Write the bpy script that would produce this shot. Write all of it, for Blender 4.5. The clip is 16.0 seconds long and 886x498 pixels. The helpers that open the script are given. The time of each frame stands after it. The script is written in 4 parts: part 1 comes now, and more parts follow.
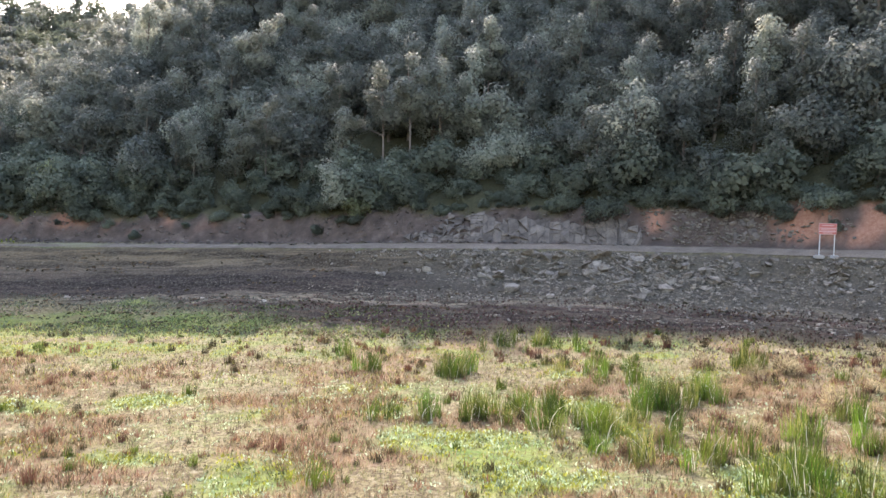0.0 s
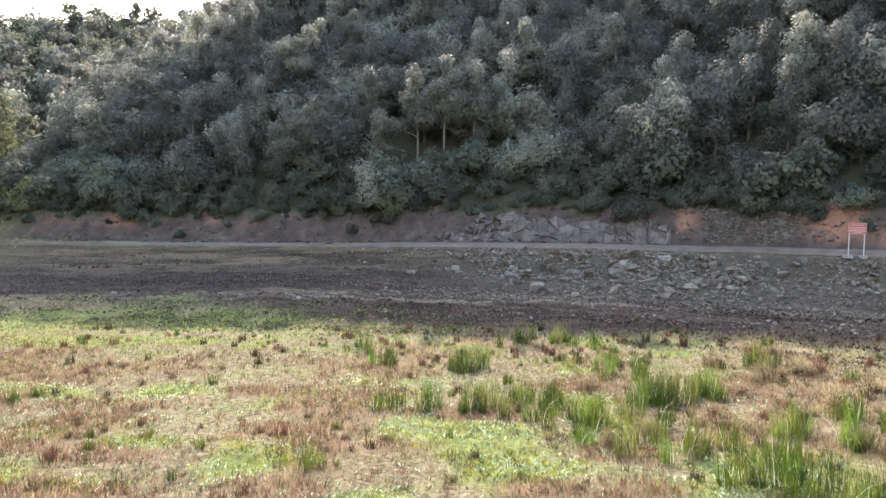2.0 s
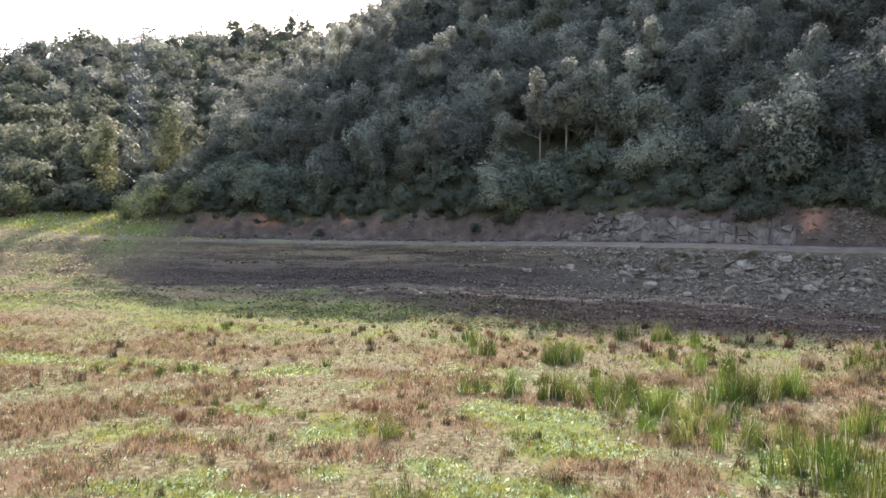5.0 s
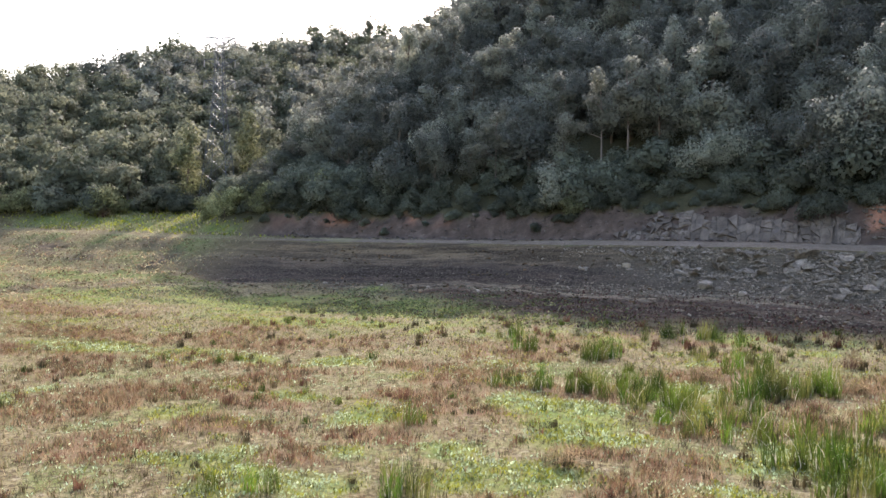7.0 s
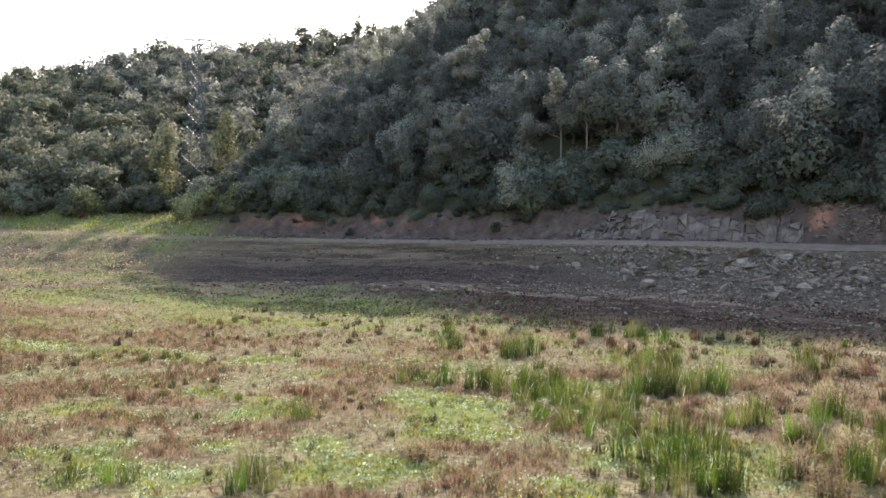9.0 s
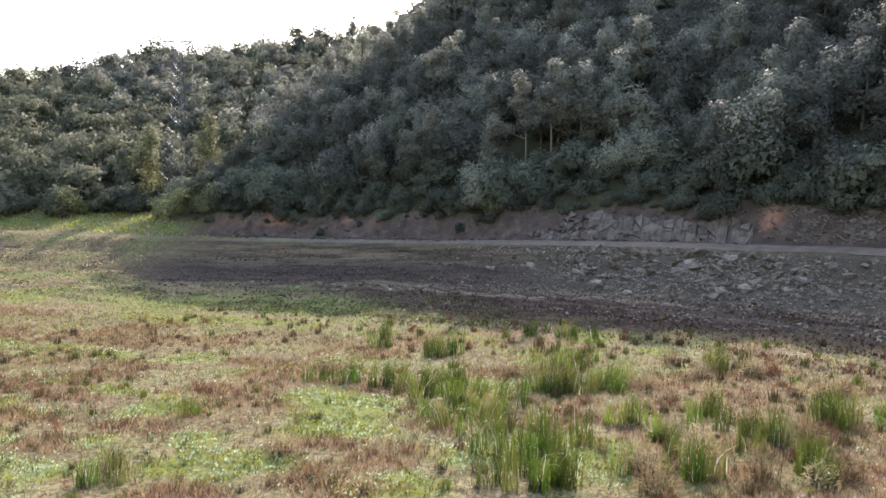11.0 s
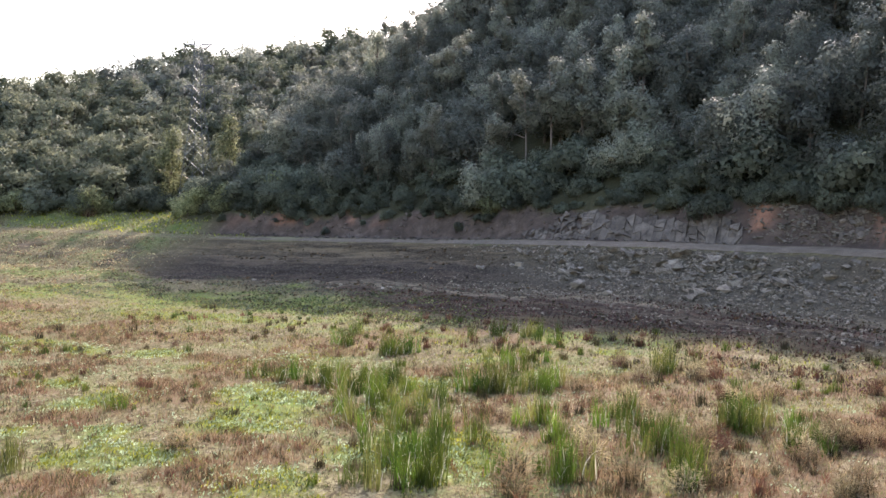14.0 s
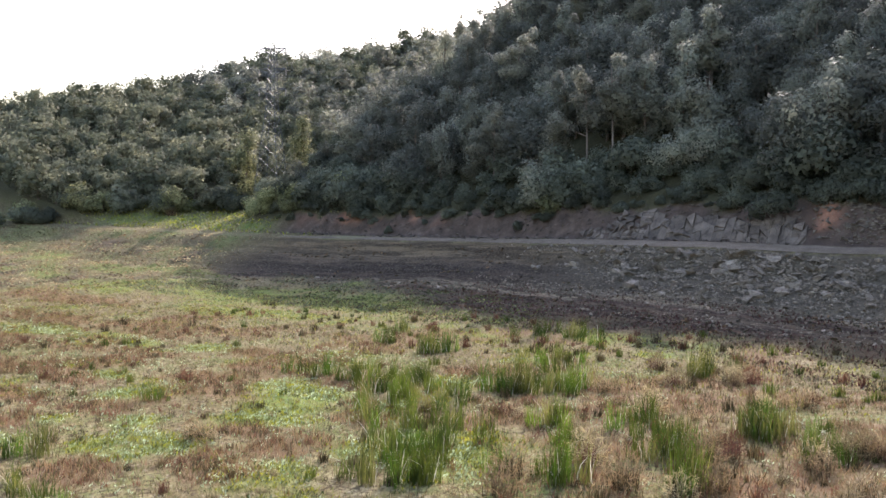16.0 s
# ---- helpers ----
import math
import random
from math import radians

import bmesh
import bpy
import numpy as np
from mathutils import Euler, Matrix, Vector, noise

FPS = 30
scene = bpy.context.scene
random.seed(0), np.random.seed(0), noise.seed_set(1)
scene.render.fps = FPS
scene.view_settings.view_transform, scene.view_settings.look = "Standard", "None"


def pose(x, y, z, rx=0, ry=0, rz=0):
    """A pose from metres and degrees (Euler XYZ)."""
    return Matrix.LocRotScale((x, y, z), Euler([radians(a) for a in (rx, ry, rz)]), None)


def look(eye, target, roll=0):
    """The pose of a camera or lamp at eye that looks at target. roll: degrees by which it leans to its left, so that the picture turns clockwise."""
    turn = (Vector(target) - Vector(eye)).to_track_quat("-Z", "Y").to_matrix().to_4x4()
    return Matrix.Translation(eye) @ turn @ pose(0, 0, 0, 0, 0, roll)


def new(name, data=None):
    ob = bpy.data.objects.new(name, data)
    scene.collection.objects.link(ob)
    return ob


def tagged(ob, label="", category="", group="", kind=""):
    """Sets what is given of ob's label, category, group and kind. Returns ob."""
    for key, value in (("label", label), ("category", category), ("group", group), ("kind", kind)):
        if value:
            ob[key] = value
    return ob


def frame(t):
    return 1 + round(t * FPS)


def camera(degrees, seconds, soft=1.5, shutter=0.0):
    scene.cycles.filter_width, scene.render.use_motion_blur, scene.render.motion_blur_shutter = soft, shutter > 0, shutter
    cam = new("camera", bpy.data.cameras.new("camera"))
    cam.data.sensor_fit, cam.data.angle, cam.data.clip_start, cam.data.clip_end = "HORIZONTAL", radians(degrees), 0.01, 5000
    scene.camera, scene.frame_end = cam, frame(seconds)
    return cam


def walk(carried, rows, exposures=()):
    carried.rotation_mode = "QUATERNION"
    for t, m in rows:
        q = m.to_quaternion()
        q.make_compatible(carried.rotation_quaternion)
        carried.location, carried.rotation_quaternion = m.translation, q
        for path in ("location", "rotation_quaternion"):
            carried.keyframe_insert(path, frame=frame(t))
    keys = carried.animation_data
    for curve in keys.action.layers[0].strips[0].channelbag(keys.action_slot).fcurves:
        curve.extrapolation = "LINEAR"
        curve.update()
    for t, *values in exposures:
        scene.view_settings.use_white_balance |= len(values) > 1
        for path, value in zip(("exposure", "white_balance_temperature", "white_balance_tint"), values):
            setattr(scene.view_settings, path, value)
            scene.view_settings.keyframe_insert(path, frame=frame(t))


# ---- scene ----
cam = camera(59.2, 16.0, soft=1.55, shutter=0.35)
PATH = [
    (0, (0.052, 1.439, 7.451), (-1.380, 31.384, 6.336), 1.80),
    (0.5, (0.583, 1.266, 7.506), (-1.612, 31.163, 6.334), 1.80),
    (1, (1.100, 1.044, 7.526), (-1.876, 30.872, 6.326), 1.79),
    (1.5, (1.630, 0.735, 7.537), (-1.794, 30.514, 6.323), 1.79),
    (2, (2.155, 0.372, 7.519), (-1.332, 30.144, 6.316), 1.79),
    (2.5, (2.651, -0.023, 7.536), (-1.103, 29.716, 6.310), 1.79),
    (3, (3.154, -0.464, 7.569), (-0.976, 29.225, 6.329), 1.78),
    (3.5, (3.665, -0.877, 7.602), (-1.123, 28.712, 6.339), 1.78),
    (4, (4.172, -1.204, 7.601), (-2.104, 28.103, 6.301), 1.76),
    (4.5, (4.679, -1.455, 7.623), (-3.078, 27.493, 6.271), 1.73),
    (7, (7.779, -2.474, 7.699), (-4.192, 24.993, 6.200), 1.53),
    (7.5, (8.645, -2.400, 7.755), (-3.516, 24.982, 6.235), 1.43),
    (8, (9.773, -2.173, 7.779), (-2.381, 25.213, 6.258), 1.43),
    (8.5, (11.008, -1.892, 7.857), (-1.159, 25.488, 6.336), 1.33),
    (9, (12.339, -1.508, 7.933), (0.179, 25.873, 6.383), 1.33),
    (9.5, (13.548, -1.185, 7.992), (1.414, 26.208, 6.442), 1.33),
    (10, (14.795, -0.845, 8.055), (2.569, 26.506, 6.487), 1.33),
    (12.5, (19.512, 0.960, 8.248), (6.268, 27.830, 6.630), 1.40),
    (13, (20.308, 1.288, 8.283), (6.754, 28.000, 6.624), 1.38),
    (13.5, (20.993, 1.604, 8.299), (7.152, 28.169, 6.645), 1.47),
    (14, (21.680, 1.949, 8.326), (7.466, 28.316, 6.659), 1.36),
    (14.5, (22.290, 2.207, 8.363), (7.683, 28.356, 6.667), 1.35),
    (15, (22.876, 2.521, 8.378), (7.623, 28.297, 6.660), 1.42),
    (15.5, (23.438, 2.790, 8.431), (7.293, 28.014, 6.682), 1.29),
    (16, (23.940, 3.097, 8.440), (6.996, 27.789, 6.647), 1.25),
]
walk(cam, [(t, look(eye, target, roll)) for t, eye, target, roll in PATH],
     exposures=[(0, 1.96, 6050, 24), (3.5, 1.82, 6050, 24), (4.7, 1.66, 6050, 24), (7, 1.42, 6050, 24), (9.5, 1.4, 6050, 24), (13, 1.54, 6050, 24), (16, 1.32, 6050, 24)])

# ---- light ----
SUN_AZ, SUN_EL = -12.0, 35.6
world = bpy.data.worlds.new("sky")
scene.world = world
world.use_nodes = True
wn = world.node_tree.nodes
sky = wn.new("ShaderNodeTexSky")
sky.sky_type = "NISHITA"
sky.sun_disc = False
sky.sun_elevation, sky.sun_rotation = radians(SUN_EL), radians(SUN_AZ)
sky.air_density, sky.dust_density, sky.ozone_density = 1.6, 3.0, 1.0
wn["Background"].inputs["Strength"].default_value = 0.15
world.node_tree.links.new(sky.outputs[0], wn["Background"].inputs["Color"])
sun = new("sun", bpy.data.lights.new("sun", "SUN"))
sun.data.energy, sun.data.angle, sun.data.color = 2.9, radians(0.6), (1.0, 0.905, 0.74)
sun_way = Vector((math.sin(radians(SUN_AZ)) * math.cos(radians(SUN_EL)), math.cos(radians(SUN_AZ)) * math.cos(radians(SUN_EL)), math.sin(radians(SUN_EL))))
sun.matrix_world = look(sun_way * 300, (0, 0, 0))


# ---- materials ----
class Mat:
    """A node material under construction."""

    def __init__(self, name, rough=0.9, spec=0.3):
        self.m = bpy.data.materials.new(name)
        self.m.use_nodes = True
        self.t = self.m.node_tree
        self.b = self.t.nodes["Principled BSDF"]
        self.b.inputs["Roughness"].default_value = rough
        self.b.inputs["Specular IOR Level"].default_value = spec

    def node(self, kind, **values):
        n = self.t.nodes.new(kind)
        for key, value in values.items():
            n.inputs[key.replace("_", " ")].default_value = value
        return n

    def link(self, a, b):
        self.t.links.new(a, b)

    def place(self):
        return self.node("ShaderNodeNewGeometry").outputs["Position"]

    def noise(self, scale, detail=4.0, rough=0.55, at=None):
        n = self.node("ShaderNodeTexNoise", Scale=scale, Detail=detail, Roughness=rough)
        self.link(at if at is not None else self.place(), n.inputs["Vector"])
        return n.outputs["Fac"]

    def ramp(self, fac, stops):
        n = self.node("ShaderNodeValToRGB")
        e = n.color_ramp.elements
        while len(e) < len(stops):
            e.new(0.5)
        for k, (p, c) in zip(e, stops):
            k.position, k.color = p, (*c, 1)
        self.link(fac, n.inputs["Fac"])
        return n.outputs["Color"]

    def mix(self, fac, a, b, how="MIX"):
        n = self.t.nodes.new("ShaderNodeMix")
        n.data_type, n.blend_type = "RGBA", how
        for s, v in ((n.inputs[0], fac), (n.inputs[6], a), (n.inputs[7], b)):
            if isinstance(v, (int, float)):
                s.default_value = v
            elif isinstance(v, tuple):
                s.default_value = (*v, 1)
            else:
                self.link(v, s)
        return n.outputs[2]

    def math(self, how, a, b=0.5):
        n = self.t.nodes.new("ShaderNodeMath")
        n.operation = how
        for s, v in ((n.inputs[0], a), (n.inputs[1], b)):
            if isinstance(v, (int, float)):
                s.default_value = v
            else:
                self.link(v, s)
        return n.outputs[0]

    def attr(self, name):
        n = self.t.nodes.new("ShaderNodeAttribute")
        n.attribute_name = name
        return n.outputs["Fac"]

    def vary(self, color, island, amount):
        """Brightness varied piece by piece or object by object."""
        r = self.node("ShaderNodeNewGeometry").outputs["Random Per Island"] if island else self.node("ShaderNodeObjectInfo").outputs["Random"]
        h = self.node("ShaderNodeHueSaturation")
        self.link(color, h.inputs["Color"])
        self.link(self.math("ADD", self.math("MULTIPLY", r, 2 * amount), 1 - amount), h.inputs["Value"])
        return h.outputs["Color"]

    def bump(self, height, strength=0.5, distance=0.05):
        n = self.node("ShaderNodeBump", Strength=strength, Distance=distance)
        self.link(height, n.inputs["Height"])
        self.link(n.outputs["Normal"], self.b.inputs["Normal"])

    def paint(self, color):
        if isinstance(color, tuple):
            self.b.inputs["Base Color"].default_value = (*color, 1)
        else:
            self.link(color, self.b.inputs["Base Color"])
        return self

    def thin(self, color, share=0.4):
        """Leaves: some of the light comes through."""
        out = self.t.nodes["Material Output"]
        tr, mx = self.node("ShaderNodeBsdfTranslucent"), self.node("ShaderNodeMixShader", Fac=share)
        self.link(color, tr.inputs["Color"])
        self.link(self.b.outputs[0], mx.inputs[1])
        self.link(tr.outputs[0], mx.inputs[2])
        self.link(mx.outputs[0], out.inputs["Surface"])
        return self


def leaf_material(name, dark, light, share=0.4, scale=0.6, island=0.4):
    k = Mat(name, 0.65, 0.25)
    c = k.ramp(k.noise(scale, 3), [(0.3, dark), (0.7, light)])
    c = k.vary(k.vary(c, True, island), False, 0.3)
    return k.paint(c).thin(c, share).m


def ground_material():
    k = Mat("ground", 0.95, 0.15)
    big, mid, fine, grit = k.noise(0.16, 3), k.noise(0.9, 5, 0.65), k.noise(5, 6, 0.7), k.noise(26, 4, 0.7)
    # the dry lake bed: straw, rusty weeds, bare pale mud, fresh green
    blend = k.math("ADD", k.math("MULTIPLY", big, 0.6), k.math("MULTIPLY", mid, 0.4))
    bed = k.ramp(blend, [(0.36, (0.12, 0.16, 0.045)), (0.43, (0.21, 0.215, 0.085)), (0.49, (0.25, 0.21, 0.105)), (0.55, (0.17, 0.14, 0.065)), (0.63, (0.33, 0.28, 0.155))])
    bed = k.mix(k.math("MULTIPLY", k.ramp(fine, [(0.47, (0, 0, 0)), (0.56, (1, 1, 1))]), 0.8), bed, (0.075, 0.05, 0.026))
    bed = k.mix(k.math("MULTIPLY", k.ramp(k.noise(3.1, 5, 0.7), [(0.55, (0, 0, 0)), (0.64, (1, 1, 1))]), 0.45), bed, (0.45, 0.395, 0.265))
    green = k.ramp(mid, [(0.35, (0.10, 0.165, 0.03)), (0.65, (0.24, 0.29, 0.06))])
    bed = k.mix(k.math("MULTIPLY", k.attr("green"), k.ramp(fine, [(0.35, (1, 1, 1)), (0.7, (0.3, 0.3, 0.3))])), bed, green)
    bed = k.mix(k.math("MULTIPLY", k.attr("rust"), 0.65), bed, k.ramp(fine, [(0.35, (0.115, 0.06, 0.033)), (0.65, (0.275, 0.17, 0.095))]))
    # the bared bank: bands of grit, drift and dark mud that follow the old water lines
    pos = k.node("ShaderNodeSeparateXYZ")
    k.link(k.place(), pos.inputs[0])
    line = k.node("ShaderNodeCombineXYZ")
    down = k.attr("down")
    k.link(k.math("MULTIPLY", pos.outputs[0], 0.13), line.inputs[0])
    k.link(k.math("MULTIPLY", k.noise(0.6, 3), 1.2), line.inputs[1])
    k.link(k.math("MULTIPLY", down, 2.6), line.inputs[2])
    streak = k.noise(1.0, 5, 0.65, line.outputs[0])
    shift = k.math("ADD", down, k.math("MULTIPLY", k.math("SUBTRACT", k.noise(0.25, 4), 0.5), 2.2))
    bands = k.ramp(k.math("DIVIDE", k.math("ADD", shift, k.math("MULTIPLY", streak, 1.6)), 20.0), [
        (0.0, (0.202, 0.162, 0.104)), (0.06, (0.120, 0.089, 0.053)), (0.13, (0.140, 0.108, 0.074)), (0.22, (0.038, 0.028, 0.024)), (0.35, (0.05, 0.034, 0.028)),
        (0.40, (0.24, 0.20, 0.148)), (0.43, (0.10, 0.074, 0.052)), (0.46, (0.25, 0.21, 0.156)), (0.50, (0.078, 0.042, 0.034)), (0.55, (0.10, 0.078, 0.058)), (0.62, (0.06, 0.034, 0.027)), (0.8, (0.066, 0.05, 0.034))])
    shade = k.ramp(streak, [(0.41, (0.36, 0.32, 0.29)), (0.5, (0.9, 0.9, 0.9)), (0.59, (1.9, 1.84, 1.76))])
    bank = k.mix(1.0, k.mix(0.85, bands, shade, "MULTIPLY"), (0.76, 0.745, 0.68), "MULTIPLY")
    bank = k.mix(k.attr("shale"), bank, k.ramp(mid, [(0.3, (0.055, 0.046, 0.032)), (0.7, (0.125, 0.106, 0.074))]))
    bank = k.mix(k.math("MULTIPLY", k.ramp(fine, [(0.45, (0, 0, 0)), (0.66, (1, 1, 1))]), 0.35), bank, (0.310, 0.262, 0.185))
    bank = k.mix(k.math("MULTIPLY", k.ramp(grit, [(0.5, (0, 0, 0)), (0.62, (1, 1, 1))]), 0.5), bank, (0.060, 0.049, 0.036))
    bank = k.mix(k.math("MULTIPLY", k.attr("green"), k.ramp(mid, [(0.4, (0.2, 0.2, 0.2)), (0.6, (0.8, 0.8, 0.8))])), bank, (0.12, 0.14, 0.06))
    # the cut and the forest floor
    earth = k.ramp(mid, [(0.3, (0.06, 0.044, 0.034)), (0.55, (0.125, 0.09, 0.068)), (0.75, (0.20, 0.15, 0.115))])
    earth = k.mix(k.attr("red"), earth, k.ramp(fine, [(0.3, (0.30, 0.125, 0.07)), (0.7, (0.50, 0.27, 0.17))]))
    floor = k.ramp(fine, [(0.3, (0.035, 0.04, 0.02)), (0.7, (0.11, 0.095, 0.05))])
    c = k.mix(k.attr("bank"), bed, bank)
    c = k.mix(k.attr("cut"), c, earth)
    c = k.mix(k.attr("woods"), c, floor)
    k.paint(c)
    k.bump(k.math("ADD", k.math("MULTIPLY", fine, 1.0), k.math("MULTIPLY", grit, 0.35)), 0.8, 0.12)
    return k.m


def stone_material(name, dark, light, scale=1.2):
    k = Mat(name, 0.85, 0.3)
    big, fine = k.noise(scale, 5, 0.65), k.noise(scale * 9, 5, 0.7)
    c = k.ramp(big, [(0.3, dark), (0.7, light)])
    c = k.mix(k.math("MULTIPLY", k.ramp(fine, [(0.5, (0, 0, 0)), (0.65, (1, 1, 1))]), 0.4), c, tuple(0.5 * v for v in dark))
    tallness = k.node("ShaderNodeVectorMath")
    tallness.operation = "MULTIPLY"
    tallness.inputs[1].default_value = (1.0, 0.6, 0.42)
    crack = k.node("ShaderNodeTexVoronoi", Scale=scale * 1.5)
    crack.feature = "DISTANCE_TO_EDGE"
    k.link(k.mix(0.6, k.place(), k.node("ShaderNodeTexNoise", Scale=scale * 2).outputs["Color"], "ADD"), tallness.inputs[0])
    k.link(tallness.outputs[0], crack.inputs["Vector"])
    joint = k.ramp(crack.outputs["Distance"], [(0.0, (0, 0, 0)), (0.035, (1, 1, 1))])
    c = k.mix(k.math("MULTIPLY", k.math("SUBTRACT", 1.0, joint), 0.45), c, tuple(0.25 * v for v in dark))
    k.paint(k.vary(k.vary(c, True, 0.25), False, 0.25))
    k.bump(k.math("ADD", k.math("ADD", big, k.math("MULTIPLY", fine, 0.5)), k.math("MULTIPLY", joint, 0.5)), 0.8, 0.1)
    return k.m


def track_material():
    k = Mat("track", 0.95, 0.15)
    big, fine = k.noise(0.7, 5, 0.6), k.noise(9, 6, 0.7)
    c = k.ramp(big, [(0.3, (0.165, 0.128, 0.09)), (0.7, (0.31, 0.25, 0.182))])
    c = k.mix(k.math("MULTIPLY", k.ramp(fine, [(0.42, (0, 0, 0)), (0.6, (1, 1, 1))]), 0.6), c, (0.11, 0.085, 0.062))
    c = k.mix(k.attr("grassy"), c, k.ramp(fine, [(0.3, (0.20, 0.21, 0.075)), (0.7, (0.36, 0.33, 0.17))]))
    k.paint(c)
    k.bump(fine, 0.6, 0.05)
    return k.m


def plain_material(name, color, rough=0.6, metal=0.0, wear=0.25, scale=3.0):
    k = Mat(name, rough, 0.4)
    k.b.inputs["Metallic"].default_value = metal
    k.paint(k.mix(k.math("MULTIPLY", k.noise(scale, 5, 0.65), wear), color, tuple(0.35 * v for v in color)))
    k.bump(k.noise(scale * 8, 3), 0.15, 0.01)
    return k.m


GROUND, TRACK = ground_material(), track_material()
ROCK = stone_material("cut_rock", (0.09, 0.072, 0.056), (0.235, 0.19, 0.148), 0.8)
RUBBLE = stone_material("rubble", (0.125, 0.102, 0.075), (0.36, 0.30, 0.225), 2.5)
PALE_STONE = stone_material("pale_stone", (0.30, 0.25, 0.19), (0.46, 0.395, 0.315), 2.5)
BARK = plain_material("bark", (0.20, 0.16, 0.12), 0.95, wear=0.7, scale=6)
PINE_BARK = plain_material("pine_bark", (0.27, 0.22, 0.18), 0.95, wear=0.6, scale=6)
OAK_LEAF = leaf_material("oak_leaves", (0.115, 0.122, 0.095), (0.245, 0.25, 0.195), 0.55, island=0.22)
LIGHT_LEAF = leaf_material("pale_leaves", (0.22, 0.23, 0.17), (0.40, 0.40, 0.30), 0.55, island=0.22)
PINE_LEAF = leaf_material("pine_needles", (0.18, 0.19, 0.145), (0.33, 0.33, 0.25), 0.55, island=0.22)
YELLOW_LEAF = leaf_material("yellowing_leaves", (0.20, 0.215, 0.10), (0.37, 0.37, 0.19), 0.5)
BUSH_LEAF = leaf_material("bush_leaves", (0.11, 0.125, 0.09), (0.235, 0.25, 0.17), 0.55, island=0.22)
# Far-hill maquis: oak and pale leaf tones retuned because that hill is sunlit.
SUNLIT_MAQUIS = leaf_material("sunlit_maquis_leaves", (0.115, 0.13, 0.082), (0.225, 0.235, 0.15), 0.55, island=0.1)
SUNLIT_MAQUIS_PALE = leaf_material("sunlit_pale_maquis_leaves", (0.18, 0.19, 0.12), (0.31, 0.31, 0.20), 0.55, island=0.1)
CATTAIL = leaf_material("cattail_green", (0.032, 0.06, 0.01), (0.12, 0.15, 0.02), 0.45, 0.5)
CATTAIL_FRESH = leaf_material("fresh_cattail_green", (0.05, 0.115, 0.012), (0.15, 0.225, 0.024), 0.48, 0.5)
CATTAIL_OLD = leaf_material("yellowing_cattail", (0.11, 0.12, 0.028), (0.24, 0.235, 0.06), 0.45, 0.5)
OLIVE = leaf_material("olive_grass", (0.13, 0.145, 0.045), (0.32, 0.32, 0.12), 0.4, 0.6)
LAWN = leaf_material("short_green_grass", (0.065, 0.09, 0.03), (0.15, 0.18, 0.06), 0.4, 0.5)
DRY_BLADE = leaf_material("dry_blades", (0.30, 0.235, 0.11), (0.56, 0.47, 0.265), 0.35, 1.5)
# Dry cattail leaves, coloured brighter than other dry blades for their white glints.
BLEACHED_GLINT = leaf_material("bleached_glint_blades", (0.44, 0.40, 0.28), (0.66, 0.62, 0.50), 0.35, 1.5)
PLUME = leaf_material("brown_plumes", (0.165, 0.115, 0.06), (0.38, 0.28, 0.155), 0.5, 0.5)
RUST = leaf_material("rust_red_weeds", (0.09, 0.04, 0.024), (0.215, 0.105, 0.06), 0.35, 0.8)
DARK_RED = leaf_material("dark_red_weeds", (0.07, 0.026, 0.022), (0.15, 0.062, 0.048), 0.3, 0.8)
SEED_BROWN = leaf_material("rusty_seed_heads", (0.125, 0.07, 0.034), (0.32, 0.21, 0.11), 0.35, 0.5)
TUFT_DARK = leaf_material("dark_tufts", (0.04, 0.036, 0.016), (0.115, 0.085, 0.035), 0.3, 0.8)
HERB_PALE = leaf_material("pale_herbs", (0.24, 0.31, 0.15), (0.50, 0.56, 0.37), 0.4, 0.8)
HERB_GREEN = leaf_material("green_herbs", (0.19, 0.215, 0.018), (0.49, 0.48, 0.055), 0.5, 0.8)
# Pylon braces that glint in the sun: the glint is a lighter colour.
STEEL_GLINT = plain_material("galvanised_steel_glint", (0.30, 0.30, 0.30), 0.5, 0.4, 0.3)
POST_WHITE = plain_material("white_post_paint", (0.66, 0.62, 0.58), 0.5)
SIGN_RED = plain_material("red_sign_paint", (0.52, 0.15, 0.115), 0.6, wear=0.25)
SIGN_PALE = plain_material("pale_sign_paint", (0.66, 0.42, 0.37), 0.6, wear=0.2)
# Rest of the pylon, coloured darker as steel that catches no sun.
STEEL_SHADED = plain_material("galvanised_steel_shaded", (0.13, 0.135, 0.14), 0.6, 0.3, 0.3)
CONCRETE = plain_material("concrete", (0.40, 0.37, 0.33), 0.9, wear=0.4)
CABLE = plain_material("cable", (0.12, 0.12, 0.12), 0.5, 0.5)

# ---- the lie of the land ----
ROAD_X = [-160, -110, -85, -70, -57, -40, -30, -18, -6, 6, 20, 24, 30, 40, 80]
ROAD_Y = [60, 67, 70, 70.5, 71, 71.2, 71.2, 70.2, 67.2, 65.4, 60.8, 57.4, 53, 46, 25]
ROAD_Z = [3.0, 3.4, 3.5, 3.5, 3.6, 3.8, 4.05, 4.4, 4.95, 5.3, 5.55, 5.7, 5.85, 6.0, 6.5]
ROAD_WIDE, ROAD_TILT = 3.4, 0.15


def hashed(i, j, seed):
    v = np.sin(i * 127.1 + j * 311.7 + seed * 74.7) * 43758.5453
    return v - np.floor(v)


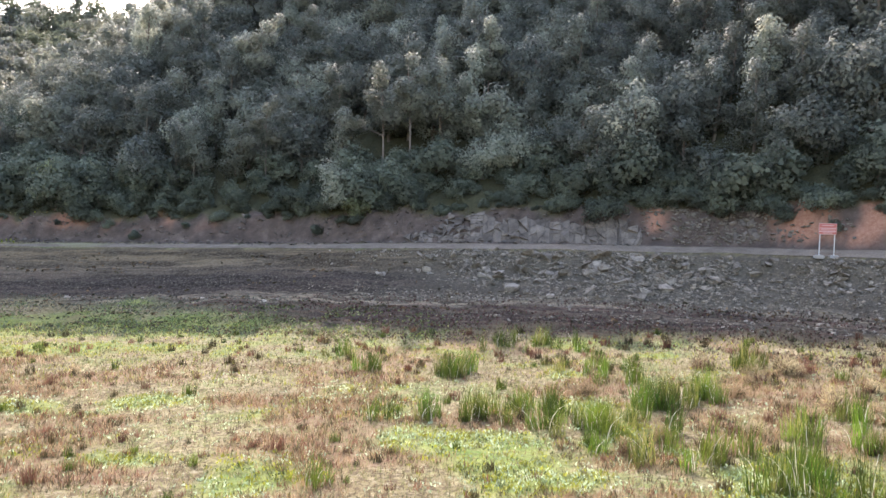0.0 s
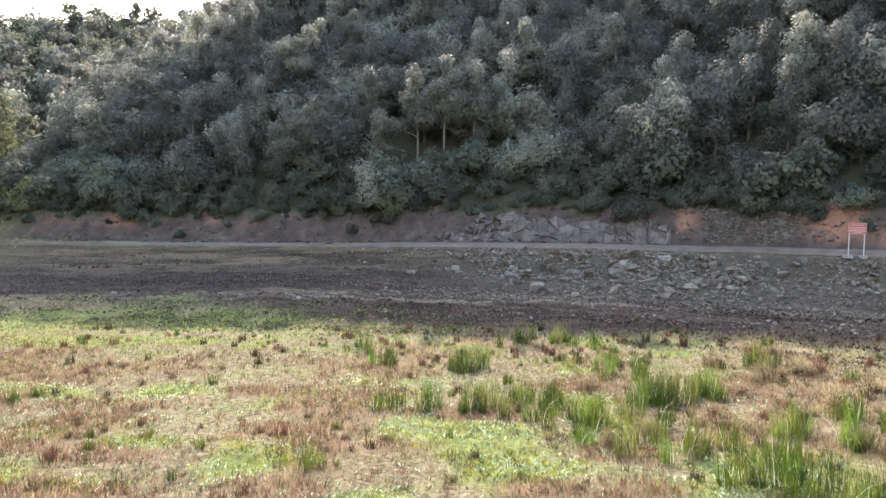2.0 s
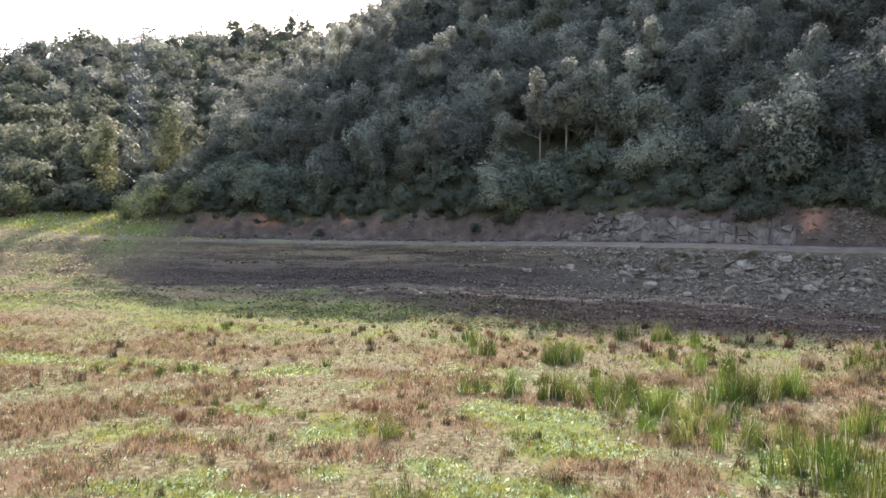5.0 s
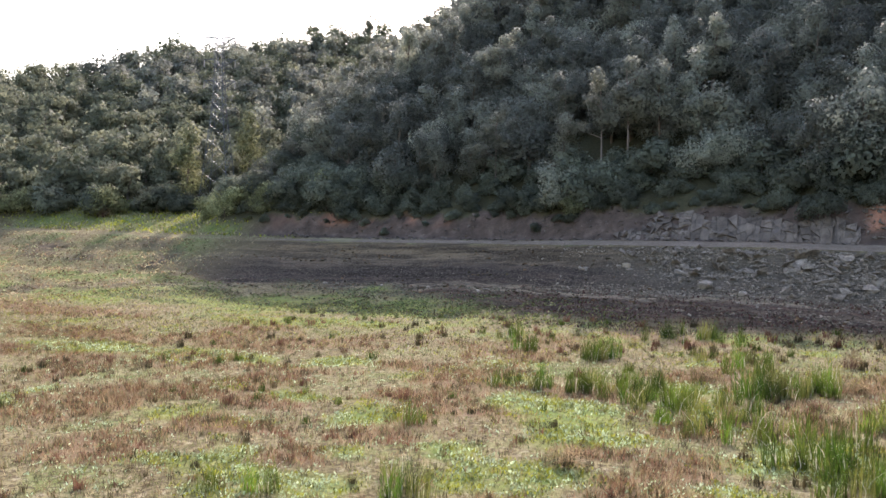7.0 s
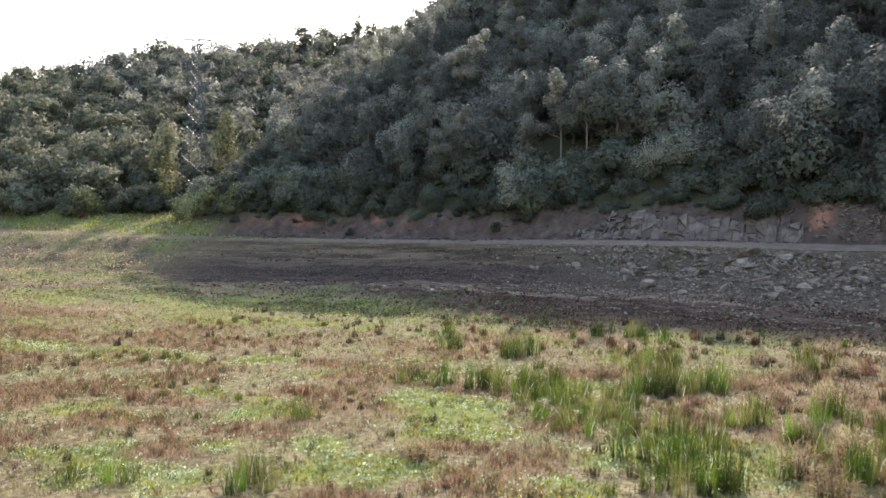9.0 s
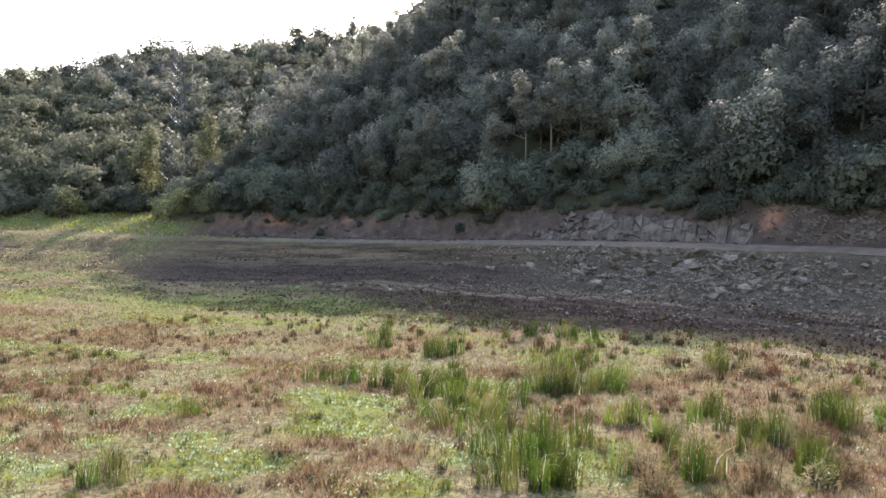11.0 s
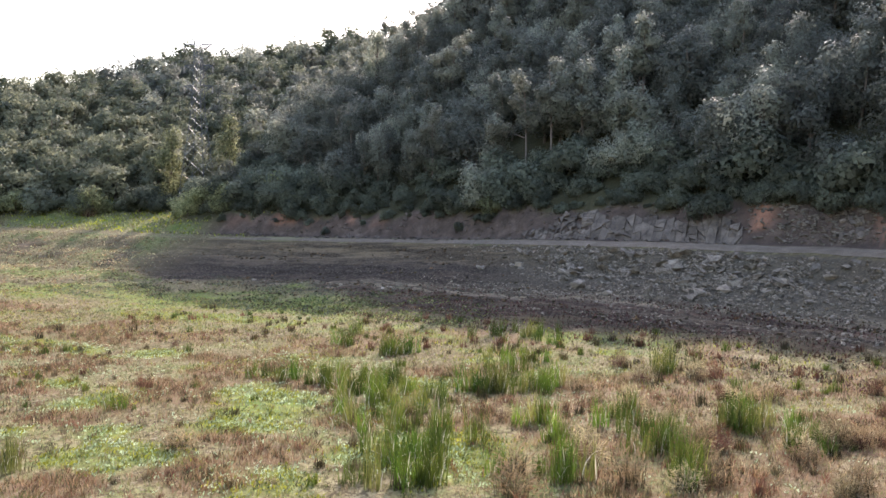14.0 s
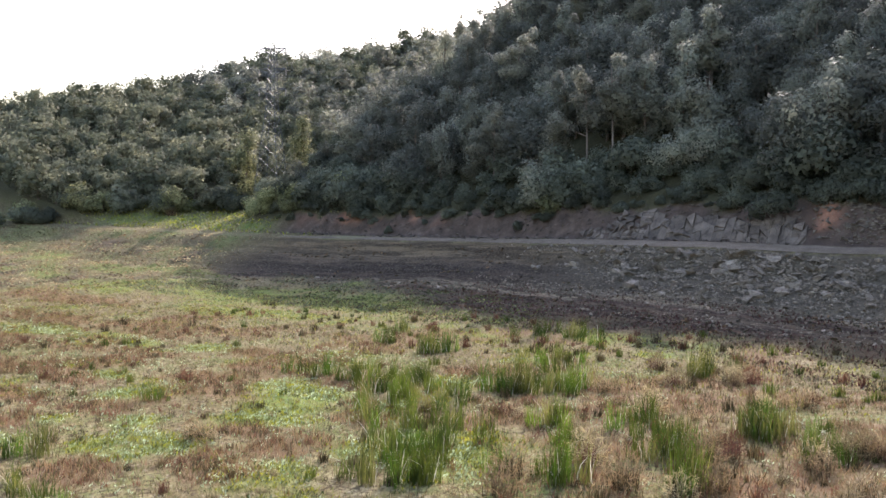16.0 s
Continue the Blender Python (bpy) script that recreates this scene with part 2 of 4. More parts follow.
def vnoise(x, y, size, seed=0):
    """Smooth noise from -1 to 1 with cells of that size."""
    x, y = np.asarray(x, float) / size, np.asarray(y, float) / size
    i, j = np.floor(x), np.floor(y)
    u, v = x - i, y - j
    u, v = u * u * (3 - 2 * u), v * v * (3 - 2 * v)
    a, b = hashed(i, j, seed), hashed(i + 1, j, seed)
    c, d = hashed(i, j + 1, seed), hashed(i + 1, j + 1, seed)
    return 2 * ((a * (1 - u) + b * u) * (1 - v) + (c * (1 - u) + d * u) * v) - 1


def step(a, b, v):
    t = np.clip((v - a) / (b - a), 0, 1)
    return t * t * (3 - 2 * t)


def land(x, y, rough=True):
    """Height of the ground, and how much of it is bank, cut and woods."""
    x, y = np.asarray(x, float), np.asarray(y, float)
    yr, zr = np.interp(x, ROAD_X, ROAD_Y), np.interp(x, ROAD_X, ROAD_Z)
    yr = yr + 0.5 * vnoise(x, 0 * x, 9, 3)
    s = yr - y
    meadow = 0.035 * np.clip(x, -70, 60)
    far_left = step(-45, -62, x)
    stretch = np.interp(x, [-70, -50, -33, -15, 10], [0.62, 0.85, 1.25, 1.05, 1.0])
    drop = np.interp(s * stretch, [0, 1, 2.5, 4.5, 7, 11, 16, 24, 40], [0, 0.45, 1.6, 2.35, 3.3, 4.1, 4.75, 5.4, 7.5])
    gap = (zr - drop) - meadow
    low = meadow + 0.5 * (gap + np.sqrt(gap * gap + 0.06))
    bank = step(0.25, 0.75, gap - 0.6 * step(-12, -28, x) * step(-60, -48, x) + 0.25 * vnoise(x, y, 2.5, 5)) * (s > 0)
    if rough:
        lv = (low - meadow) / 0.42 + 0.8 * vnoise(x, y, 6, 8) + 0.3 * vnoise(x, y, 2.2, 9)
        f = lv - np.floor(lv)
        low = low + bank * 0.42 * 0.4 * (step(0.25, 0.75, f) - f) * step(1.0, 3.0, s)
        low = low + bank * (0.13 * vnoise(x, y, 1.3, 11) + 0.07 * vnoise(x, y, 0.5, 12)) * step(0.3, 1.5, s)
        low = low + (1 - bank) * (0.07 * vnoise(x, y, 2.3, 13) + 0.03 * vnoise(x, y, 0.6, 14))
    u = -s - ROAD_WIDE
    edge, zr = zr, zr + ROAD_TILT * ROAD_WIDE
    hc = np.interp(x, [-62, -45, -20, 6, 20, 40], [0.3, 1.8, 2.1, 2.4, 2.8, 3.0]) + 0.35 * vnoise(x, y, 3.5, 21)
    deep = hc * 0.75
    cutz = zr + hc * np.clip(u / deep, 0, 1) + 0.75 * np.clip(u - deep, 0, None)
    if rough:
        cutz = cutz + step(0.2, 1.0, u) * (0.3 * vnoise(x, y, 1.7, 22) + 0.24 * vnoise(x, y, 0.7, 23))
    flank = 6.5 + 0.72 * (0.75 * (x + 58.5) + 0.66 * (y - 78))
    spur = np.minimum(np.minimum(cutz, flank), 62 + 0.0 * x)
    d = -0.5 * (x + 75) + 0.87 * (y - 84)
    crest = np.interp(x, [-300, -160, -135, -120, -105, -92, -70, -40], [14, 22, 30.6, 43, 51.4, 56.4, 58.4, 59])
    ridge = np.minimum(5.8 + 0.43 * d, crest)
    back = zr + 0.23 * np.clip(u, 0, 12)
    high = np.maximum(np.maximum(spur, ridge), back)
    high = high + (0.5 * vnoise(x, y, 6, 31) * step(5, 12, u) if rough else 0)
    z = np.where(s > 0, low, np.where(u < 0, edge - ROAD_TILT * s, high))
    hill = np.maximum(spur, ridge)
    cut = (u > 0) * step(-55, -48, x) * step(deep + 1.2, deep + 0.2, u + 0.5 * vnoise(x, y, 1.3, 24))
    cut = np.maximum(cut, (s < 0) * (u <= 0) * step(-55, -48, x) * step(2.3, 2.8, -s + 0.3 * vnoise(x, y, 1.2, 25)))
    woods = (u > 0) * step(0.5, 1.6, hill - back) * (1 - cut)
    return z, bank, cut, woods, s


def spots(x, y, rows):
    out, ragged = 0 * x, 0.4 * vnoise(x, y, 1.4, 45) + 0.3 * vnoise(x, y, 0.5, 40)
    for cx, cy, rx, ry in rows:
        out = np.maximum(out, step(1.35, 0.5, np.hypot((x - cx) / rx, (y - cy) / ry) + ragged))
    return out


def cover(x, y):
    """How green and how rusty the lake bed's weeds are."""
    green = 0.8 * step(0.3, 0.75, vnoise(x, y, 4.5, 41) + 0.6 * vnoise(x, y, 1.6, 42)) * (1 - 0.8 * step(10, 14, x))
    fresh = spots(x, y, [(1.5, 25.4, 2.0, 2.0), (-2.4, 28, 1.2, 1.4), (-6.2, 23.6, 1.6, 2.0), (-0.4, 17.9, 0.9, 0.9), (2.2, 19.2, 1.2, 0.9), (-30, 32, 5, 1.8), (6.6, 19.1, 1.2, 1.3),
                         (5.1, 47.6, 2.6, 2.0), (-13.7, 33, 2.2, 1.3), (0.2, 27.2, 3.2, 1.8), (2.1, 23.6, 1.9, 1.6), (-10.9, 25.3, 1.5, 1.1), (5.2, 28.6, 1.6, 1.5), (-18.7, 46.4, 3.5, 1.7), (-10.6, 20.8, 1.2, 0.8),
                         (-1.8, 20.4, 1.1, 0.8), (-6.5, 15.9, 1.2, 0.8), (4.5, 32.3, 1.7, 1.6), (-26, 46, 7, 2.4), (-30, 54, 17, 4.0), (-55, 53, 9, 6), (9.5, 24, 3.5, 3.0), (9.8, 44, 1.2, 0.8)])
    rust = 0.8 * step(0.25, 0.7, vnoise(x, y, 5, 43) + 0.7 * vnoise(x, y, 1.5, 44))
    rust = np.maximum(rust * (1 - 0.8 * fresh), spots(x, y, [(-5.3, 26.8, 2.4, 2.0), (-4.8, 21.3, 1.5, 1.3), (-11.3, 23.4, 1.9, 1.5), (-5.3, 33.0, 2.4, 1.9), (-22, 35.8, 6, 2.0), (4.8, 18.6, 1.9, 1.6), (5.2, 21.2, 1.1, 1.7),
                         (1.6, 15.8, 1.4, 1.1), (-10.5, 20.2, 2.4, 1.0), (-18.3, 37.6, 4, 1.5), (3.0, 21.9, 1.6, 0.7), (-36, 35.5, 6, 2.4), (-18.5, 21.5, 2.6, 4.0), (-13, 16.2, 1.8, 1.8), (-8.9, 33.4, 2.4, 1.3),
                         (-6.2, 18.0, 1.3, 0.9), (-2.7, 25.6, 1.4, 0.8), (-48, 44, 9, 2.5), (15, 33, 5, 7), (18, 25, 5, 6), (23, 34, 5, 9), (12.5, 30, 2, 3), (4.6, 35, 2, 1.4)]))
    rust = rust * (1 - 0.75 * step(10, 13, x) * step(0.0, 0.35, vnoise(x, y, 1.7, 39)))
    return np.maximum(green * (1 - 0.7 * rust), fresh * (1 - 0.35 * rust)), rust


def height(x, y):
    return float(land(np.array([x]), np.array([y]))[0][0])


# ---- building helpers ----
def mesh_of(name, verts, faces, materials, smooth=False, which=None, normals=None):
    me = bpy.data.meshes.new(name)
    me.from_pydata(np.asarray(verts).tolist(), [], np.asarray(faces).tolist() if isinstance(faces, np.ndarray) else faces)
    for m in materials:
        me.materials.append(m)
    if which is not None:
        me.polygons.foreach_set("material_index", np.asarray(which, dtype=np.int32))
    me.polygons.foreach_set("use_smooth", np.full(len(me.polygons), smooth))
    me.update()
    if normals is not None:
        me.normals_split_custom_set_from_vertices(np.asarray(normals).tolist())
    return me


def piece(name, me, parent=None, label=""):
    ob = new(name, me)
    ob.parent = parent
    return tagged(ob, label) if label else ob


def part(name, bm, material, parent, label=""):
    me = bpy.data.meshes.new(name)
    bm.to_mesh(me)
    bm.free()
    me.materials.append(material)
    return piece(name, me, parent, label)


def bar(bm, a, b, wide, deep=None):
    """A square bar from a to b."""
    a, b = Vector(a), Vector(b)
    m = Matrix.Translation((a + b) / 2) @ (b - a).to_track_quat("Z", "Y").to_matrix().to_4x4() @ Matrix.Diagonal((wide, deep or wide, (b - a).length, 1))
    bmesh.ops.create_cube(bm, size=1, matrix=m)


def box_mesh(bm, centre, size, bevel=0.0):
    made = bmesh.ops.create_cube(bm, size=1, matrix=Matrix.Translation(centre) @ Matrix.Diagonal((*size, 1)))
    if bevel:
        edges = {e for v in made["verts"] for e in v.link_edges}
        bmesh.ops.bevel(bm, geom=list(edges), offset=bevel, segments=2, affect="EDGES")


def tube(points, radii, sides=7):
    """Vertices and faces of a tapered tube along the points."""
    pts = np.asarray(points, float)
    verts, faces = [], []
    for i, (p, r) in enumerate(zip(pts, radii)):
        way = pts[min(i + 1, len(pts) - 1)] - pts[max(i - 1, 0)]
        way = way / np.linalg.norm(way)
        side = np.cross(way, (0.3, 0.9, 0.2))
        side /= np.linalg.norm(side)
        up = np.cross(way, side)
        for k in range(sides):
            a = 2 * math.pi * k / sides
            verts.append(p + r * (math.cos(a) * side + math.sin(a) * up))
    for i in range(len(pts) - 1):
        for k in range(sides):
            n = (k + 1) % sides
            faces.append((i * sides + k, i * sides + n, (i + 1) * sides + n, (i + 1) * sides + k))
    return verts, faces


# ---- the ground, one sheet ----
def axis(lo, hi, fine_lo, fine_hi, fine):
    mid = list(np.arange(fine_lo, fine_hi, fine))
    right, left, d = [fine_hi], [fine_lo], fine
    while right[-1] < hi:
        d *= 1.09
        right.append(right[-1] + d)
    d = fine
    while left[-1] > lo:
        d *= 1.09
        left.append(left[-1] - d)
    return np.array(left[:0:-1] + mid + right)


def build_ground():
    xs, ys = axis(-2500, 2500, -62, 32, 0.45), axis(-2500, 2500, 10, 78, 0.36)
    gx, gy = np.meshgrid(xs, ys)
    z, bank, cut, woods, s = land(gx.ravel(), gy.ravel())
    x, y = gx.ravel(), gy.ravel()
    n, m = len(xs), len(ys)
    idx = np.arange(n * m).reshape(m, n)
    faces = np.stack([idx[:-1, :-1], idx[:-1, 1:], idx[1:, 1:], idx[1:, :-1]], -1).reshape(-1, 4)
    me = mesh_of("ground", np.stack([x, y, z], 1), faces, [GROUND], True)
    green, rust = cover(x, y)
    green = np.maximum(green * (1 - bank), 0.4 * bank * step(-46, -56, x) * step(14, 3, s) * step(-0.4, 0.3, vnoise(x, y, 5, 46)))
    green = np.maximum(green, 0.75 * bank * step(-8, -16, x) * step(9, 11, s) * step(-0.3, 0.4, vnoise(x, y, 3, 56)))
    green, rust = green * (s > 0), rust * (1 - bank) * (s > 0)
    back = (s < -ROAD_WIDE) * (1 - woods) * (1 - cut) * step(-46, -52, x)
    green = np.maximum(green, back * (0.55 + 0.35 * vnoise(x, y, 3, 53)))
    shale = 0.8 * bank * step(-10, 4, x + 3 * vnoise(x, y, 3.5, 57)) * step(8.5, 5.5, s + 1.2 * vnoise(x, y, 4, 48))
    bank = bank * (1 - 0.9 * step(-42, -58, x) * step(-0.5, 0.3, vnoise(x, y, 3.5, 49) + 0.45))
    red = np.clip(np.exp(-((x - 14.6) / 0.9) ** 2) + 1.3 * step(22, 23.2, x) * step(-0.6, 0.2, vnoise(x, y, 1.8, 54) + 0.5) + 1.0 * np.exp(-((x + 36) / 9) ** 2) * step(-0.4, 0.3, vnoise(x, y, 2.2, 52)), 0, 1) * step(-0.5, 0.3, vnoise(x, y, 1.5, 51)) * step(0.6, 1.3, -s - ROAD_WIDE + 0.7 * step(22, 24, x) + 0.4 * vnoise(x, y, 1.1, 55))
    for name, v in (("bank", bank), ("cut", cut), ("woods", woods), ("green", green), ("rust", rust), ("red", red), ("down", s * np.interp(x, [-60, -46, -32, -20], [0.5, 0.55, 0.8, 1.0])), ("shale", shale)):
        a = me.attributes.new(name, "FLOAT", "POINT")
        a.data.foreach_set("value", np.asarray(v, dtype=np.float32))
    tagged(new("ground", me), "dry lake bed with straw, weeds and a bared shale bank below wooded hills", "ground", kind="structure")


build_ground()


def build_road():
    xs = np.arange(-48, 45, 0.6)
    rows = []
    for f in np.linspace(0, 1, 6):
        yr = np.interp(xs, ROAD_X, ROAD_Y) + 0.5 * vnoise(xs, 0 * xs, 9, 3)
        ragged = 0.5 * vnoise(xs, f + 0 * xs, 2.3, 61) + 0.3 * vnoise(xs, 3 + f + 0 * xs, 0.9, 62) if f in (0, 1) else 0
        wide = np.interp(xs, [-48, -40, 10, 30], [0.25, 1.8, 2.6, 2.9])
        y = np.maximum(yr + 0.12 + f * wide + 0.7 * ragged, yr + 0.06)
        z = np.interp(xs, ROAD_X, ROAD_Z) + ROAD_TILT * (y - yr) + 0.035 + 0.04 * math.sin(math.pi * f) - 0.05 * (abs(f - 0.28) < 0.1) - 0.05 * (abs(f - 0.72) < 0.1)
        rows.append(np.stack([xs, y, z], 1))
    n = len(xs)
    idx = np.arange(n * 6).reshape(6, n)
    faces = np.stack([idx[:-1, :-1], idx[:-1, 1:], idx[1:, 1:], idx[1:, :-1]], -1).reshape(-1, 4)
    me = mesh_of("road", np.concatenate(rows), faces, [TRACK], True)
    x, y = np.tile(xs, 6), np.concatenate(rows)[:, 1]
    grassy = np.clip(0.95 * step(-44, -58, x) + 0.5 * step(0.0, 0.7, vnoise(x, y, 2.1, 63)), 0, 1) * step(-25, -40, x)
    me.attributes.new("grassy", "FLOAT", "POINT").data.foreach_set("value", grassy.astype(np.float32))
    tagged(new("road", me), "narrow pale dirt track above the bared bank", "road", kind="structure")


build_road()


# ---- trees ----
def blobs_to_leaves(rng, blobs, count, size, flat=0.0):
    """Leaf clumps on the shells of overlapping blobs: rows of centre and three radii."""
    blobs = np.asarray(blobs, float)
    area = blobs[:, 3] * blobs[:, 4] + blobs[:, 3] * blobs[:, 5]
    pick = rng.choice(len(blobs), count, p=area / area.sum())
    way = rng.normal(size=(count, 3))
    way /= np.linalg.norm(way, axis=1)[:, None]
    r = (0.4 + 0.85 * rng.random(count) ** 0.75)[:, None]
    c = blobs[pick, :3] + way * blobs[pick, 3:] * r
    n = way + 0.42 * rng.normal(size=(count, 3))
    n[:, 2] += 0.3 + flat
    n /= np.linalg.norm(n, axis=1)[:, None]
    a = np.cross(n, rng.normal(size=(count, 3)))
    a /= np.linalg.norm(a, axis=1)[:, None]
    b = np.cross(n, a)
    w = (size * (0.6 + 0.8 * rng.random(count)))[:, None]
    v = np.stack([c - a * w, c + a * w * 0.5 - b * w * 0.75, c + a * w * 0.5 + b * w * 0.75], 1).reshape(-1, 3)
    out = c - blobs[:, :3].mean(0) + (0, 0, 0.4)
    soft = 0.55 * way + 0.3 * n + 0.8 * out / np.linalg.norm(out, axis=1)[:, None]
    soft = np.repeat(soft / np.linalg.norm(soft, axis=1)[:, None], 3, axis=0)
    return v, np.arange(3 * count).reshape(-1, 3), soft


def grow(kind, seed, leaves):
    """Trunk and crown (vertices and faces) of a tree that stands at the origin."""
    rng = np.random.default_rng(seed)
    if kind == "pine":
        h = 9 + 2 * rng.random()
        lean = rng.normal(size=2) * 0.3
        pts = [(lean[0] * t * t, lean[1] * t * t, h * t) for t in np.linspace(0, 0.95, 7)]
        tv, tf = tube(pts, np.linspace(0.12, 0.035, 7))
        blobs = [(lean[0] + rng.normal() * 0.9, lean[1] + rng.normal() * 0.9, h * (0.5 + 0.5 * i / 7), 1.55 - 0.12 * i, 1.55 - 0.12 * i, 0.8) for i in range(8)]
        size = 0.26
    elif kind == "tall":
        h = 8 + 2 * rng.random()
        pts = [(0.25 * math.sin(3 * t + seed), 0.25 * math.cos(2 * t + seed), h * 0.85 * t) for t in np.linspace(0, 1, 7)]
        tv, tf = tube(pts, np.linspace(0.2, 0.05, 7))
        blobs = []
        for i in range(18):
            t = 0.16 + 0.84 * i / 17
            a, r = rng.random() * 6.28, (1.5 * math.sin(math.pi * min(1, 0.25 + 0.75 * t))) * (0.6 + 0.6 * rng.random())
            q = 0.45 + 0.7 * rng.random()
            blobs.append((r * math.cos(a), r * math.sin(a), h * t * 0.95, q * 1.15, q * 1.15, q))
        size = 0.24
    elif kind == "oak":
        h = 5.2 + 1.6 * rng.random()
        pts = [(0.3 * math.sin(2 * t + seed), 0.3 * math.cos(3 * t), h * 0.7 * t) for t in np.linspace(0, 1, 6)]
        tv, tf = tube(pts, np.linspace(0.2, 0.06, 6))
        blobs = []
        for i in range(22):
            a, r, t = rng.random() * 6.28, 2.1 * rng.random() ** 0.6, rng.random()
            q = 0.4 + 0.75 * rng.random()
            blobs.append((r * math.cos(a), r * math.sin(a), h * (0.16 + 0.74 * t * (1 - 0.12 * r)), q * 1.2, q * 1.2, q))
        size = 0.23
    else:
        h = 2.2 + 0.9 * rng.random()
        pts = [(0.1 * math.sin(2 * t + seed), 0.1 * t, h * 0.6 * t) for t in np.linspace(0, 1, 4)]
        tv, tf = tube(pts, np.linspace(0.08, 0.03, 4), 5)
        blobs = []
        for i in range(15):
            a, r, t = rng.random() * 6.28, 1.4 * rng.random() ** 0.6, rng.random()
            q = 0.3 + 0.5 * rng.random()
            blobs.append((r * math.cos(a), r * math.sin(a), h * (0.18 + 0.7 * t * (1 - 0.2 * r)), q * 1.2, q * 1.2, q))
        size = 0.165
    if kind != "bush":
        tv, tf = list(tv), list(tf)
        for b in blobs[::2]:
            z0 = min(max(b[2] - 1.0, h * 0.25), h * 0.8)
            root = pts[min(len(pts) - 1, int(z0 / h * len(pts)))]
            bv, bf = tube([(root[0], root[1], z0), ((root[0] + b[0]) / 2, (root[1] + b[1]) / 2, (z0 + b[2]) / 2 + 0.1), b[:3]], (0.06, 0.045, 0.02), 5)
            tf += [tuple(i + len(tv) for i in f) for f in bf]
            tv += bv
    lv, lf, ln = blobs_to_leaves(rng, blobs, leaves, 0.82 * size * (2000 / leaves) ** 0.45)
    return np.array(tv), tf, lv, lf, ln, h


TREES = {}
for kind, bark, sorts in (
    # The second pine's paler leaf colour stands for sun on its crown.
    ("pine", PINE_BARK, ((PINE_LEAF, "tall pine with bare pale trunk and open grey-green crown"), (LIGHT_LEAF, "tall pine with bare trunk and sparse crown coloured pale for sunlight"))),
    ("tall", BARK, ((OAK_LEAF, "tall slender broadleaf tree with dull green crown"), (LIGHT_LEAF, "tall pale green broadleaf tree on the slope"), (YELLOW_LEAF, "tall olive-yellow tree beside the pylon"))),
    ("oak", BARK, ((OAK_LEAF, "round dark evergreen oak on the wooded slope"), (LIGHT_LEAF, "round pale olive-green tree on the wooded slope"))),
    ("bush", BARK, ((BUSH_LEAF, "dense dark green bush along the wood's edge"), (YELLOW_LEAF, "bright yellow-green bush in the sun"))),
):
    for v in range(3):
        tv, tf, lv, lf, ln, h = grow(kind, 10 * v + len(kind), 3500 if kind != "bush" else 2200)
        trunk = mesh_of("trunk", tv, tf, [bark], True)
        for sort, (leaf, label) in enumerate(sorts):
            TREES[kind, sort, v] = (trunk, mesh_of("crown", lv, lf, [leaf], True, None, ln), label)


def plant(kind, sort, v, x, y, scale, turn, sink=0.15):
    trunk, crown, label = TREES[kind, sort, v]
    name = {"pine": "pine_tree", "tall": "broadleaf_tree", "oak": "oak_tree", "bush": "bush"}[kind]
    ob = new(name)
    ob.matrix_world = pose(x, y, height(x, y) - sink, 0, 0, turn) @ Matrix.Scale(scale, 4)
    piece("trunk", trunk, ob)
    piece("crown", crown, ob)
    return tagged(ob, label, "bush" if kind == "bush" else "tree", "bushes at the wood's edge" if kind == "bush" else "trees on the slope")


